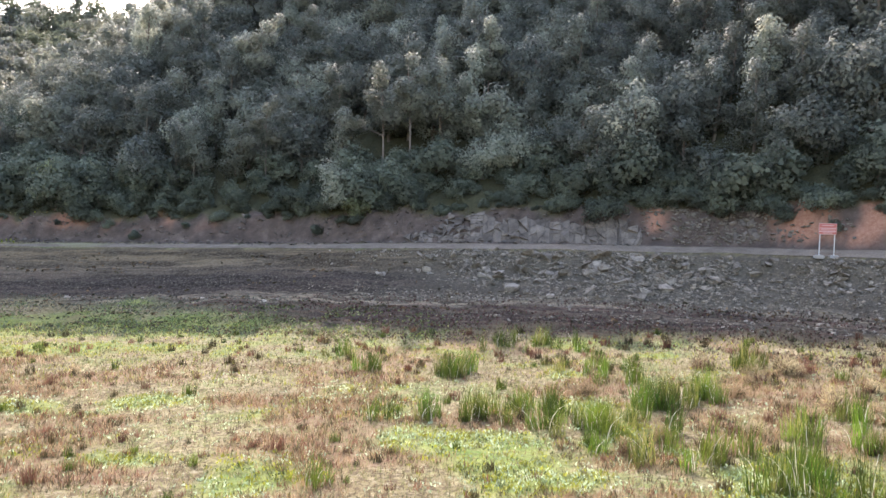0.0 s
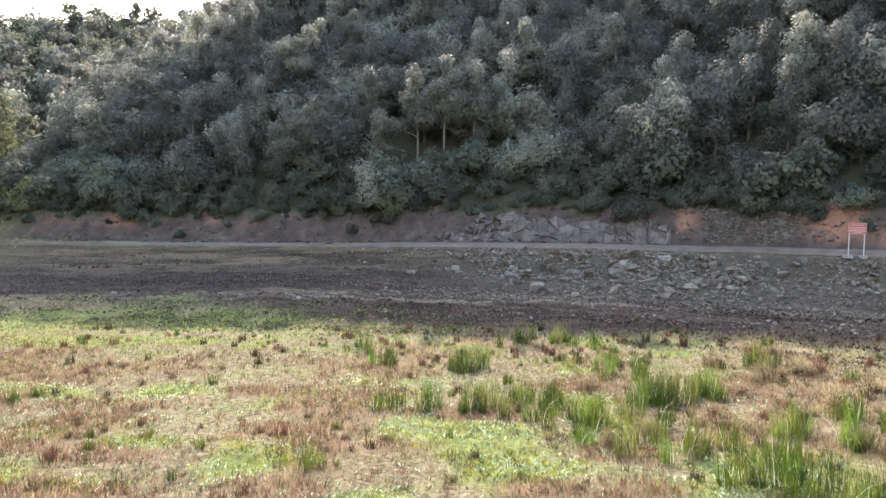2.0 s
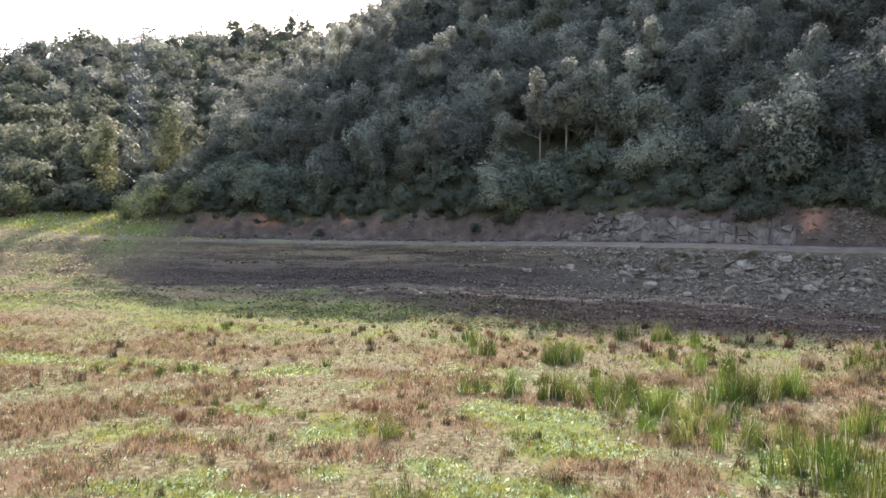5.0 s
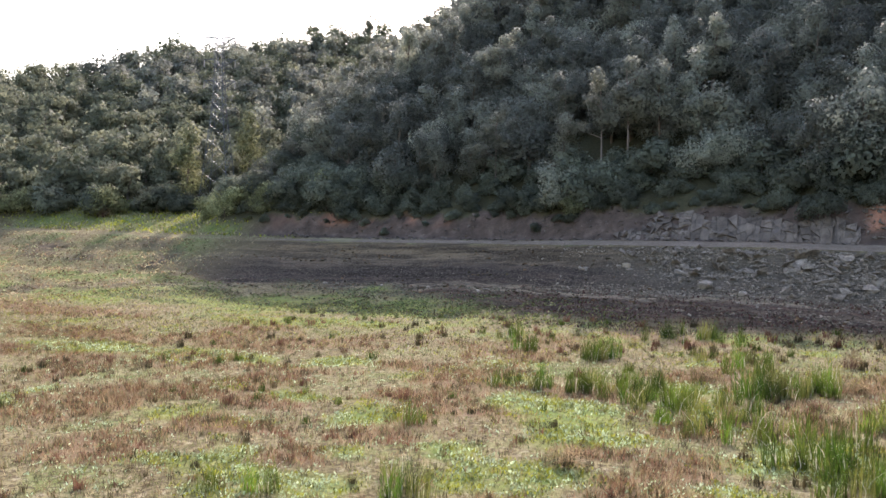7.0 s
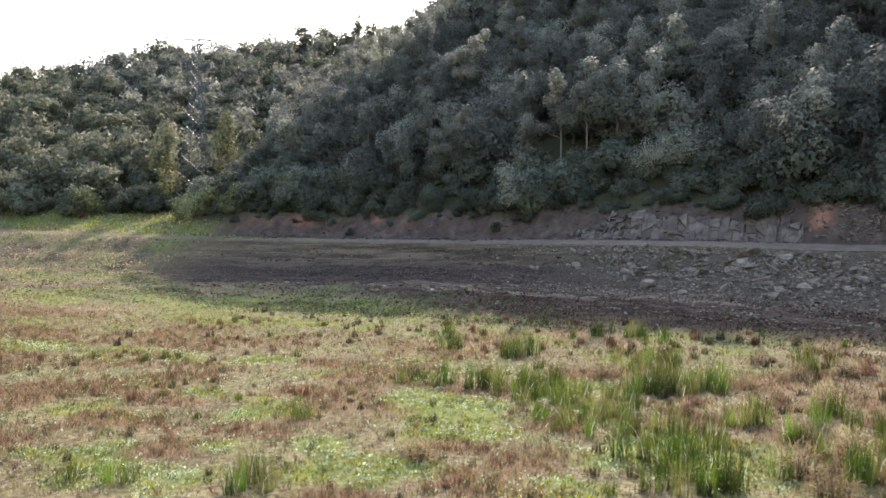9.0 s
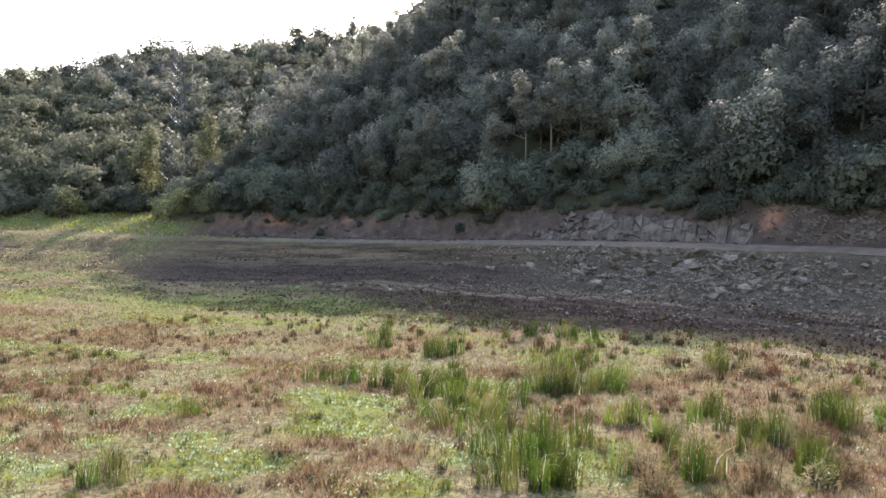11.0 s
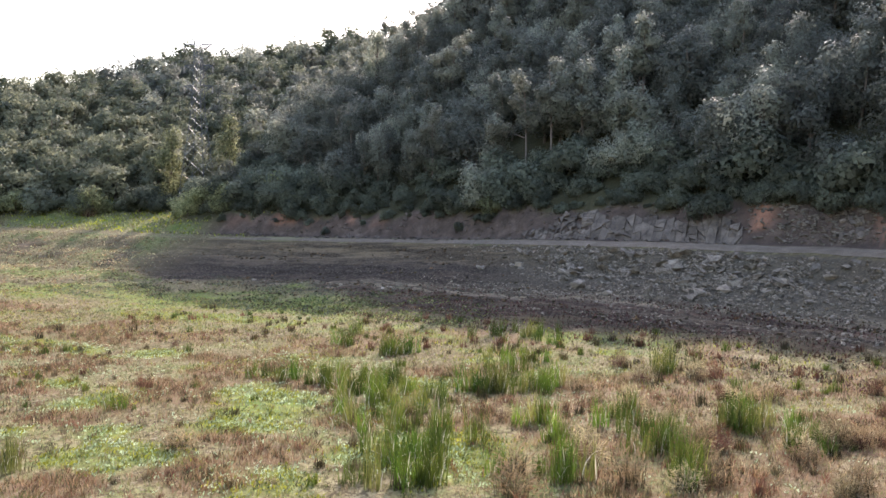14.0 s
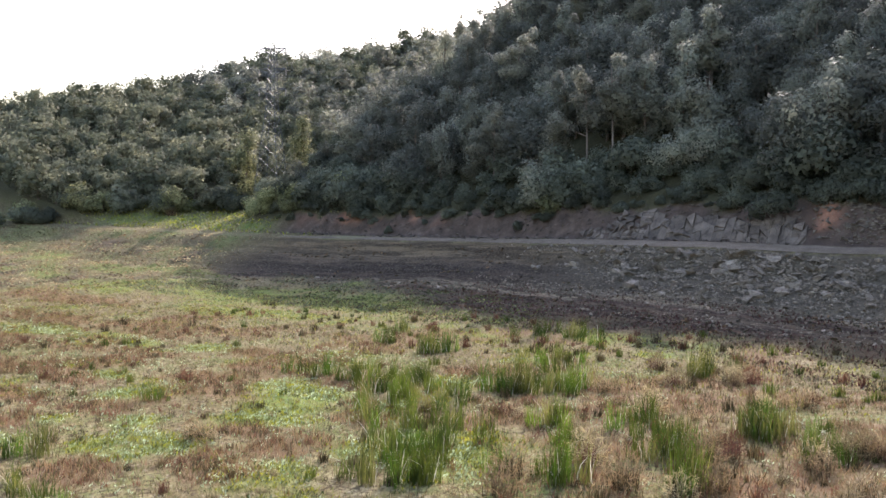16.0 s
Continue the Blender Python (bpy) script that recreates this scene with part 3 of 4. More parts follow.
def build_woods():
    rng = np.random.default_rng(5)
    # trees that stand out by themselves
    lone = [("oak", 1, 0, -13.0, 75.2, 1.0), ("bush", 1, 2, -11.6, 73.6, 0.9), ("pine", 0, 0, -7.2, 78.6, 1.0), ("pine", 0, 1, -9.8, 78.2, 0.95), ("pine", 1, 2, 0.3, 85.4, 1.0), ("pine", 0, 1, -22.0, 80.0, 0.8),
            ("tall", 1, 1, 25.2, 73.5, 0.92), ("oak", 0, 1, 10.4, 72.6, 1.05), ("oak", 0, 0, 13.4, 74.6, 1.2), ("tall", 2, 2, -73.6, 89.0, 1.36), ("tall", 2, 1, -67.0, 95.0, 1.3), ("oak", 0, 2, 29.5, 68.5, 1.35),
            ("bush", 1, 0, -56.6, 76.2, 0.9), ("bush", 1, 1, -55.0, 77.4, 1.2), ("bush", 1, 2, -53.6, 78.2, 1.3), ("bush", 1, 0, -60.5, 80.5, 1.1), ("bush", 1, 1, -63.0, 81.5, 1.2)]
    near, far = list(lone), []
    # bushes along the top of the cut
    for row, gap, lo, hi in ((2.1, 1.9, 0.2, 0.45), (2.8, 1.7, 0.35, 0.75), (3.5, 2.0, 0.4, 1.2), (5.0, 2.1, 0.6, 1.6), (7.0, 4.2, 0.5, 1.0)):
        for x in np.arange(-54.5, 42, gap):
            x = x + rng.normal() * 0.5
            yr = float(np.interp(x, ROAD_X, ROAD_Y))
            near.append(("bush", int(x < -50 and rng.random() < 0.5), int(rng.integers(3)), x, yr + ROAD_WIDE + row + rng.normal() * 0.8, rng.uniform(lo, hi) * (1 + 0.35 * float(vnoise(x, 0.0, 4.5, 73)))))
    # bushes round the foot of the further hill
    for x in np.arange(-118, -58, 2.1):
        x = x + rng.normal() * 0.5
        y = 84 + 0.575 * (x + 75) + rng.normal() * 0.9 + 1.0
        near.append(("bush", int(rng.random() < 0.45), int(rng.integers(3)), x, y, 1.0 + 0.5 * rng.random()))
    cells = []
    for gx in np.arange(-190, 48, 3.5):
        for gy in np.arange(66, 196, 3.5):
            cells.append((gx + rng.uniform(-1.3, 1.3), gy + rng.uniform(-1.3, 1.3)))
    pts = np.array(cells)
    z, bank, cut, woods, s = land(pts[:, 0], pts[:, 1])
    u = -s - ROAD_WIDE
    for (x, y), w, uu in zip(pts, woods, u):
        spur = 0.68 * (0.75 * (x + 58.5) + 0.66 * (y - 78)) + 1.0 > 0.42 * (-0.5 * (x + 75) + 0.87 * (y - 82))
        nose = spur and 0.75 * (x + 58.5) + 0.66 * (y - 78) < 12.5
        if w < 0.6 or uu < (4.6 + 1.4 * float(vnoise(x, y, 5, 72))) and x > -60 or (spur and x > -18 and y > 127) or (not spur and 5.8 + 0.43 * (-0.5 * (x + 75) + 0.87 * (y - 84)) > float(np.interp(x, [-160, -135, -120, -105, -92, -70, -40], [22, 30.6, 43, 51.4, 56.4, 58.4, 59])) + 7) or y > 150 and rng.random() < 0.35:
            continue
        if -12 < x < -5 and y < 80.6 or min(math.hypot(x - q[3], y - q[4]) for q in lone) < 1.9 or math.hypot(x + 69, y - 90) < 2.6:
            continue
        tall, r = float(vnoise(x, y, 14, 71)), rng.random()
        if 82 < y < 91 and -78 < x < -60:
            kind, sort, k = "bush", int(r < 0.3), 0.7 + 0.4 * rng.random()
        elif nose:
            kind, sort, k = ("oak", 0, 0.5 + 0.2 * rng.random()) if r < 0.5 else ("bush", int(r > 0.9), 1.1 + 0.4 * rng.random())
        elif not spur and (y < 112 or r < 0.75):
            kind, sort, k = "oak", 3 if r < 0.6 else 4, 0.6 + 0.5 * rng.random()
        elif r < 0.10 + 0.10 * tall and (x > -20 or y > 92):
            kind, sort, k = "pine", 0, (0.75 if spur else 0.55) + 0.3 * rng.random()
        elif r < 0.34 + 0.15 * tall:
            kind, sort, k = "tall", int(rng.random() < 0.45 and x < 16), 0.7 + 0.35 * rng.random()
        else:
            kind, sort, k = "oak", int(rng.random() < 0.3 and x < 16), 0.8 + 0.55 * rng.random()
        row = (kind, sort, int(rng.integers(3)), x, y, k)
        (near if spur and uu < 36 and -60 < x < 34 and y < 112 else far).append(row)
    # single trees that stand above the skyline of the further hill
    for x, y, kind, k in ((-125.8, 142.2, "oak", 1.4), (-126.6, 138.6, "oak", 1.3), (-123.8, 146.7, "oak", 1.0), (-128.8, 132.2, "oak", 1.0), (-117, 162.8, "oak", 0.9), (-109.8, 177.7, "oak", 1.35), (-107.5, 183.9, "oak", 1.4),
                          (-105.5, 181.0, "oak", 1.2), (-102.1, 193.1, "pine", 0.85), (-98.5, 196.0, "oak", 1.35), (-86.7, 211, "oak", 1.7), (-92.0, 203.0, "oak", 1.3)):
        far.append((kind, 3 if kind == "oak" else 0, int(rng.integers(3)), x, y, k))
    for kind, sort, v, x, y, k in near:
        plant(kind, sort, v, float(x), float(y), float(k), float(rng.uniform(0, 360)))
    return far


FAR_TREES = build_woods()


def build_far_woods():
    """The woods further up and back, too many to count."""
    rng = np.random.default_rng(8)
    leafs = {("pine", 0): PINE_LEAF, ("tall", 0): OAK_LEAF, ("tall", 1): LIGHT_LEAF, ("oak", 0): OAK_LEAF, ("oak", 1): LIGHT_LEAF, ("oak", 3): SUNLIT_MAQUIS, ("oak", 4): SUNLIT_MAQUIS_PALE, ("bush", 0): BUSH_LEAF, ("bush", 1): YELLOW_LEAF}
    shapes = {(k, v): grow(k, 100 + 7 * v, 700) for k in ("pine", "tall", "oak", "bush") for v in range(3)}
    rows = np.array([(x, y) for _, _, _, x, y, _ in FAR_TREES])
    ground = land(rows[:, 0], rows[:, 1])[0]
    mats = list({id(m): m for m in leafs.values()}.values()) + [BARK]
    verts, faces, which, soft, base = [], [], [], [], 0
    for (kind, sort, v, x, y, k), z in zip(FAR_TREES, ground):
        tv, tf, lv, lf, ln, h = shapes[kind, v]
        a = rng.uniform(0, 6.28)
        turn = np.array([[math.cos(a), -math.sin(a), 0], [math.sin(a), math.cos(a), 0], [0, 0, 1]])
        verts.append(lv @ turn.T * k * 1.05 + (x, y, z - 0.2))
        faces.append(lf + base)
        which.append(np.full(len(lf), mats.index(leafs[kind, sort])))
        soft.append(ln @ turn.T)
        base += len(lv)
        verts.append(tv[:49] @ turn.T * k * 1.05 + (x, y, z - 0.2))
        soft.append((tv[:49] * (1, 1, 0) + (0.001, 0, 0)) @ turn.T)
        keep = np.array([f for f in tf if max(f) < 49])
        faces.append(keep + base)
        which.append(np.full(len(keep), len(mats) - 1))
        base += len(tv[:49])
    me = mesh_of("woods", np.concatenate(verts), [f for g in faces for f in g.tolist()], mats, True, np.concatenate(which), np.concatenate(soft))
    tagged(new("far_woods", me), "mixed dull green woods covering the upper hills", "woods", kind="stuff")


build_far_woods()


# ---- rock in the cut, rubble on the bank ----
def hull(rng, size, count=14, square=0.7):
    """An angular stone: the hull of scattered points in a box of that size."""
    bm = bmesh.new()
    for _ in range(count):
        p = rng.uniform(-1, 1, 3)
        p /= max(abs(p)) ** square
        bm.verts.new(Vector(p * np.asarray(size) / 2))
    made = bmesh.ops.convex_hull(bm, input=bm.verts)
    loose = [v for v in bm.verts if not v.link_faces]
    bmesh.ops.delete(bm, geom=loose, context="VERTS")
    bmesh.ops.recalc_face_normals(bm, faces=bm.faces)
    return bm


def hull_mesh(name, rng, size, material, count=14, square=0.7):
    bm = hull(rng, size, count, square)
    me = bpy.data.meshes.new(name)
    bm.to_mesh(me)
    bm.free()
    me.materials.append(material)
    return me


def face_point(u, v, out):
    """A place on the rock face: along the track, up the face, and out of it."""
    yr = float(np.interp(u, ROAD_X, ROAD_Y)) + 0.5 * float(vnoise(u, 0.0, 9, 3))
    zr = float(np.interp(u, ROAD_X, ROAD_Z)) + ROAD_TILT * ROAD_WIDE
    return Vector((u, yr + ROAD_WIDE - 0.1 + 0.71 * v - 0.84 * out, zr - 0.1 + v + 0.52 * out))


def joint_block(rng, corners, out, uneven):
    """A block between joints: an angular front and straight sides that run back into the hill."""
    bm = bmesh.new()
    cu, cv = sum(c[0] for c in corners) / 4, sum(c[1] for c in corners) / 4
    front, back = [], []
    for u, v in corners:
        k = 0.988 if abs(u - cu) > 0.2 else 0.97
        u, v = cu + (u - cu) * k, cv + (v - cv) * k
        front.append(bm.verts.new(face_point(u, v, out + rng.uniform(-uneven, uneven))))
        back.append(bm.verts.new(face_point(u, v, -1.0)))
    mid = bm.verts.new(face_point(cu + rng.uniform(-0.2, 0.2) * abs(corners[1][0] - corners[0][0]), cv + rng.uniform(-0.25, 0.25) * abs(corners[2][1] - corners[1][1]), out + rng.uniform(-0.2, 1.2) * uneven))
    for k in range(4):
        n = (k + 1) % 4
        bm.faces.new((front[k], front[n], mid))
        bm.faces.new((front[n], front[k], back[k], back[n]))
    bm.faces.new(back[::-1])
    bmesh.ops.recalc_face_normals(bm, faces=bm.faces)
    return bm


def build_rock_face():
    rng = np.random.default_rng(21)
    face = new("rock_face")
    tagged(face, "grey jointed rock face cut beside the dirt track", "rock face", kind="structure")
    # upright joints with cross joints between them
    u, lean = -6.8, 0.0
    while u < 13.2:
        left_u, left_lean = u, lean
        u += rng.uniform(0.25, 0.6) if u < 0 else rng.uniform(0.35, 0.9)
        lean = float(np.clip(rng.normal() * 0.12 + 0.03, -0.25, 0.28))
        fade = min(1.0, (u + 7.5) / 5, (14.8 - u) / 3.2)
        top = (1.9 + 0.45 * float(vnoise(u, 0.0, 2.2, 91)) + rng.uniform(-0.35, 0.25)) * fade + 0.2
        low, slant = -0.1, 0.0
        while low < top - 0.12:
            tall = (rng.uniform(0.12, 0.4) if u < 0.3 or rng.random() < 0.2 else rng.choice((0.35, 0.6, 0.9, 1.3)) * rng.uniform(0.8, 1.2))
            high = min(low + tall, top)
            tilt = rng.normal() * 0.15
            corners = [(left_u + left_lean * (low - slant), low - slant), (u + lean * (low + slant), low + slant), (u + lean * (high + tilt), high + tilt), (left_u + left_lean * (high - tilt), high - tilt)]
            if u > 0.3 or rng.random() < 0.7:
                part("rock_block", joint_block(rng, corners, 0.02 + 0.24 * rng.random() ** 1.6, 0.1), ROCK, face)
            low, slant = high, tilt
    # weathered ledges beyond the red streak
    shapes = [hull_mesh("rock_block", rng, (1, 1, 1), ROCK, 40, 0.8) for _ in range(9)]
    x = 15.5
    while x < 24.5:
        wide = rng.uniform(0.35, 0.9)
        if rng.random() < 0.5:
            x += wide
            continue
        top, z = 2.5 + 0.4 * float(vnoise(x, 0.0, 3, 91)), -0.15
        while z < top:
            tall = min(rng.choice((0.25, 0.4, 0.7)) * rng.uniform(0.8, 1.2), top - z + 0.3)
            p = face_point(x + wide / 2, z + tall / 2, -0.85 + rng.uniform(-0.4, 0.12))
            ob = piece("rock_block", shapes[int(rng.integers(9))], face)
            ob.matrix_world = pose(p.x, p.y, p.z, -30 + rng.normal() * 6, 9 + rng.normal() * 8, -14 + rng.normal() * 8) @ Matrix.Diagonal((wide * 1.3, 1.5, tall * 1.25, 1))
            z += tall
        x += wide


build_rock_face()


def on_bank(rng, count, x_range, s_range, keep):
    """Scattered places on the bank, s metres below the track's edge."""
    x, s = rng.uniform(*x_range, count * 4), rng.uniform(*s_range, count * 4)
    y = np.interp(x, ROAD_X, ROAD_Y) - s
    ok = rng.random(count * 4) < keep(x, s, y)
    x, y = x[ok][:count], y[ok][:count]
    return x, y, land(x, y)[0]


def stones_stuff(name, rng, xs, ys, zs, sizes, material, label, category):
    shapes = []
    for _ in range(8):
        bm = hull(rng, (1.0, 0.8, 0.5), 9)
        bmesh.ops.triangulate(bm, faces=bm.faces)
        bm.verts.index_update()
        shapes.append((np.array([v.co for v in bm.verts]), np.array([[v.index for v in f.verts] for f in bm.faces])))
        bm.free()
    verts, faces, base = [], [], 0
    for x, y, z, d in zip(xs, ys, zs, sizes):
        v, f = shapes[int(rng.integers(8))]
        turn = np.array(Euler((rng.normal() * 0.3, rng.normal() * 0.3, rng.uniform(0, 6.28))).to_matrix())
        verts.append(v @ turn.T * d + (x, y, z + 0.1 * d))
        faces.append(f + base)
        base += len(v)
    me = mesh_of(name, np.concatenate(verts), np.concatenate(faces), [material])
    tagged(new(name, me), label, category, kind="stuff")


def build_rubble():
    rng = np.random.default_rng(31)

    def heap(x, s, y):
        return step(-10, 5, x + 4 * vnoise(x, y, 3.5, 93)) * step(0.2, 1.2, s) * step(8.0, 4.5, s + 0.16 * np.abs(x - 9)) * (0.3 + 0.7 * (vnoise(x, y, 1.8, 95) > -0.1))

    shapes = [hull_mesh("stone", rng, (1.0, 0.75, 0.42), RUBBLE, 12) for _ in range(10)]
    pale = [hull_mesh("stone", rng, (1.0, 0.8, 0.5), PALE_STONE, 13) for _ in range(5)]
    x, y, z = on_bank(rng, 290, (-12, 30), (0.4, 8.5), heap)
    d = 0.3 + (0.55 + 0.5 * np.exp(-((x - 7) / 6.5) ** 2)) * rng.random(len(x)) ** 2.2
    for k in range(len(x)):
        ob = new("stone", shapes[int(rng.integers(10))])
        ob.matrix_world = pose(x[k], y[k], z[k] + 0.08 * d[k], rng.normal() * 14 + 14, rng.normal() * 14, rng.uniform(0, 360)) @ Matrix.Scale(d[k] * 1.15, 4)
        tagged(ob, "angular grey shale slab lying in rubble on the bank", "stone", "stones on the bank")
    x, y, z = on_bank(rng, 11500, (-16, 34), (0.2, 16), lambda x, s, y: np.maximum(heap(x, s, y), (0.5 - 0.36 * step(7.5, 9.5, s)) * step(-15, 4, x + 3 * vnoise(x, y, 4, 92)) * step(15.5, 12, s + 1.5 * vnoise(x, y, 4, 90)) * (vnoise(x * 0.25, s * 2.2, 3, 98) > 0.0)) * (1 - 0.9 * np.exp(-((s - 8.4 - 0.9 * vnoise(x, y, 7, 89)) / 0.9) ** 2)))
    stones_stuff("scree", rng, x, y, z, 0.07 + 0.3 * rng.random(len(x)) ** 2.6, RUBBLE, "small broken shale covering the bank below the track", "scree")
    x, y, z = on_bank(rng, 5200, (-62, 34), (1, 13), lambda x, s, y: 0.1 + 0.9 * (np.abs(s - 8 - 1.5 * vnoise(x, y, 9, 96)) < 1.2) * (vnoise(x * 0.4, s * 3, 2.5, 94) > -0.15))
    stones_stuff("pebbles", rng, x, y, z, 0.05 + 0.16 * rng.random(len(x)) ** 2, RUBBLE, "pale pebbles strewn along the old water lines", "pebbles")
    x = np.concatenate([rng.uniform(15.7, 22.5, 680), rng.uniform(22.5, 27, 120), rng.uniform(13.4, 15.7, 100)])
    y = np.interp(x, ROAD_X, ROAD_Y) + ROAD_WIDE + rng.uniform(0.1, 2.6, 900)
    stones_stuff("cut_scree", rng, x, y, land(x, y)[0], 0.12 + 0.4 * rng.random(900) ** 2, RUBBLE, "broken grey shale on the cut above the track", "scree")
    x = rng.uniform(-46, 13, 1700)
    y = np.interp(x, ROAD_X, ROAD_Y) + 2.2 + 3.6 * rng.random(1700) ** 1.3
    stones_stuff("cut_stones", rng, x, y, land(x, y)[0], 0.08 + 0.42 * rng.random(1700) ** 2.6, ROCK, "brown broken stones and clods on the earth cut", "scree")
    # pale stones that stand out one by one
    for sx, sy, d in ((2.5, 59.6, 1.15), (3.4, 59.2, 0.7), (5.3, 58.2, 0.75), (-8.1, 64.0, 0.55), (-7.6, 63.8, 0.7), (-15.9, 61.6, 0.6), (-16.8, 61.8, 0.45), (-33.5, 63.4, 0.6), (-32.0, 63.2, 0.4), (0.3, 62.2, 0.9), (1.6, 62.5, 0.8), (-4.2, 63.8, 0.9), (17.0, 51.5, 0.35), (15.2, 50.3, 0.3), (-27.0, 63.0, 0.4), (-22.0, 62.6, 0.45)):
        ob = new("stone", pale[int(rng.integers(5))])
        ob.matrix_world = pose(sx, sy, height(sx, sy) + 0.1 * d, rng.normal() * 8, rng.normal() * 8, rng.uniform(0, 360)) @ Matrix.Scale(d, 4)
        tagged(ob, "pale weathered stone lying alone on the dark bank", "stone", "pale stones on the bank")


build_rubble()


# ---- sign beside the track ----
def build_sign():
    sx, sy = 24.15, 57.0
    z0 = height(sx, sy) - 0.05
    sign = new("warning_sign")
    sign.matrix_world = pose(sx, sy, z0, 0, 0, -8)
    tagged(sign, "red warning board on two white posts beside the dirt track", "sign")
    for k in (-0.48, 0.48):
        bm = bmesh.new()
        box_mesh(bm, (k, 0, 0.06), (0.62, 0.55, 0.26), 0.05)
        part("footing", bm, CONCRETE, sign, "rough concrete footing")
        bm = bmesh.new()
        box_mesh(bm, (k, 0, 1.2), (0.065, 0.06, 2.3), 0.012)
        part("post", bm, POST_WHITE, sign)
    bm = bmesh.new()
    box_mesh(bm, (0, -0.06, 2.02), (1.16, 0.03, 0.78), 0.008)
    board = part("board", bm, SIGN_PALE, sign, "pale board covered in red")
    for z, h in ((2.24, 0.28), (1.96, 0.16), (1.74, 0.14)):
        bm = bmesh.new()
        box_mesh(bm, (0, -0.081, z), (1.12, 0.012, h))
        part("red_band", bm, SIGN_RED, board)
    for z, w in ((2.26, 0.75), (1.96, 0.95), (1.74, 0.6)):
        bm = bmesh.new()
        box_mesh(bm, (0, -0.091, z), (w, 0.008, 0.05))
        part("text_bar", bm, SIGN_PALE, board)


build_sign()


# ---- power line ----
def build_pylon():
    px, py, turn = -69.0, 90.0, 20
    z0 = height(px, py) - 0.3
    tall = 32.2 - z0
    py_ob = new("power_pylon")
    py_ob.matrix_world = pose(px, py, z0, 0, 0, turn)
    tagged(py_ob, "galvanised steel lattice pylon standing among the trees", "pylon")

    def half(z):
        return float(np.interp(z / tall, [0, 0.62, 1.0], [2.3, 0.75, 0.42]))

    corners = ((-1, -1), (1, -1), (1, 1), (-1, 1))
    levels = [0] + [tall * f for f in (0.12, 0.23, 0.33, 0.42, 0.5, 0.57, 0.63, 0.69, 0.75, 0.81, 0.87, 0.94, 1.0)]
    for cx, cy in corners:
        tv, tf = tube([(cx * half(z), cy * half(z), z) for z in levels], [0.055] * len(levels), 4)
        piece("leg", mesh_of("leg", tv, tf, [STEEL_SHADED]), py_ob)
    for k in range(4):
        (ax, ay), (bx, by) = corners[k], corners[(k + 1) % 4]
        for i, (a, b) in enumerate(zip(levels[:-1], levels[1:])):
            bm = bmesh.new()
            bar(bm, (ax * half(a), ay * half(a), a), (bx * half(b), by * half(b), b), 0.04, 0.04)
            part("brace", bm, STEEL_SHADED, py_ob)
            # on two faces this diagonal gets the painted sun glint
            bm = bmesh.new()
            bar(bm, (bx * half(a), by * half(a), a), (ax * half(b), ay * half(b), b), 0.05, 0.04)
            part("brace", bm, STEEL_SHADED if k % 2 else STEEL_GLINT, py_ob)
    tips = []
    for z in (tall - 0.2, tall * 0.87, tall * 0.75):
        for side in (-1, 1):
            bm = bmesh.new()
            for cy in (-1, 1):
                bar(bm, (side * half(z), cy * half(z), z), (side * 2.3, 0, z), 0.1)
                bar(bm, (side * half(z), cy * half(z), z - 0.9), (side * 2.3, 0, z), 0.1)
            arm = part("crossarm", bm, STEEL_SHADED, py_ob)
            bm = bmesh.new()
            tv, tf = tube([(side * 2.3, 0, z - 0.15 - 0.08 * i) for i in range(13)], [0.12 if i % 2 else 0.06 for i in range(13)], 8)
            bm.free()
            piece("insulator", mesh_of("insulator", tv, tf, [CONCRETE], True), arm)
            tips.append((side * 2.3, z - 1.1))
    for x, z in tips:
        for way in (-1, 1):
            a = Vector((px, py, z0)) + Vector(pose(0, 0, 0, 0, 0, turn) @ Vector((x, 0, z)))
            run = Vector((-0.93, 0.36, 0)) * 190 if way < 0 else Vector((0.45, 0.89, 0)) * 190
            pts = [a + run * f + Vector((0, 0, (20 if way < 0 else 34) * f - 22 * f * (1 - f))) for f in np.linspace(0, 1, 22)]
            tv, tf = tube(pts, [0.022] * 22, 5)
            tagged(new("power_line", mesh_of("power_line", tv, tf, [CABLE], True)), "thin dark power line sagging from the pylon", "cable", "power lines")


build_pylon()


# ---- cattails, dry weeds and tussocks on the lake bed ----
def blades(rng, count, spread, tall, wide, bend, segs=3):
    """Upright tapering leaves that bend over at the tip."""
    verts, faces = [], []
    for _ in range(count):
        a, r = rng.uniform(0, 6.28), spread * rng.random() ** 0.6
        h, w = tall * (1.1 - 0.7 * rng.random() ** 1.3), wide * rng.uniform(0.7, 1.4)
        lean, over = rng.uniform(0, 0.17), bend * rng.random() ** 2
        way, face = rng.uniform(0, 6.28), rng.uniform(0, 3.14)
        base = len(verts)
        for i in range(segs + 1):
            t = i / segs
            out = h * (lean * t + over * t ** 3)
            z = h * (t - 0.35 * over * t ** 3)
            k = w * (1 - 0.85 * t ** 1.5)
            cx, cy = r * math.cos(a) + out * math.cos(way), r * math.sin(a) + out * math.sin(way)
            verts += [(cx - k * math.cos(face), cy - k * math.sin(face), z), (cx + k * math.cos(face), cy + k * math.sin(face), z)]
        faces += [(base + 2 * i, base + 2 * i + 1, base + 2 * i + 3, base + 2 * i + 2) for i in range(segs)]
    return np.array(verts), faces


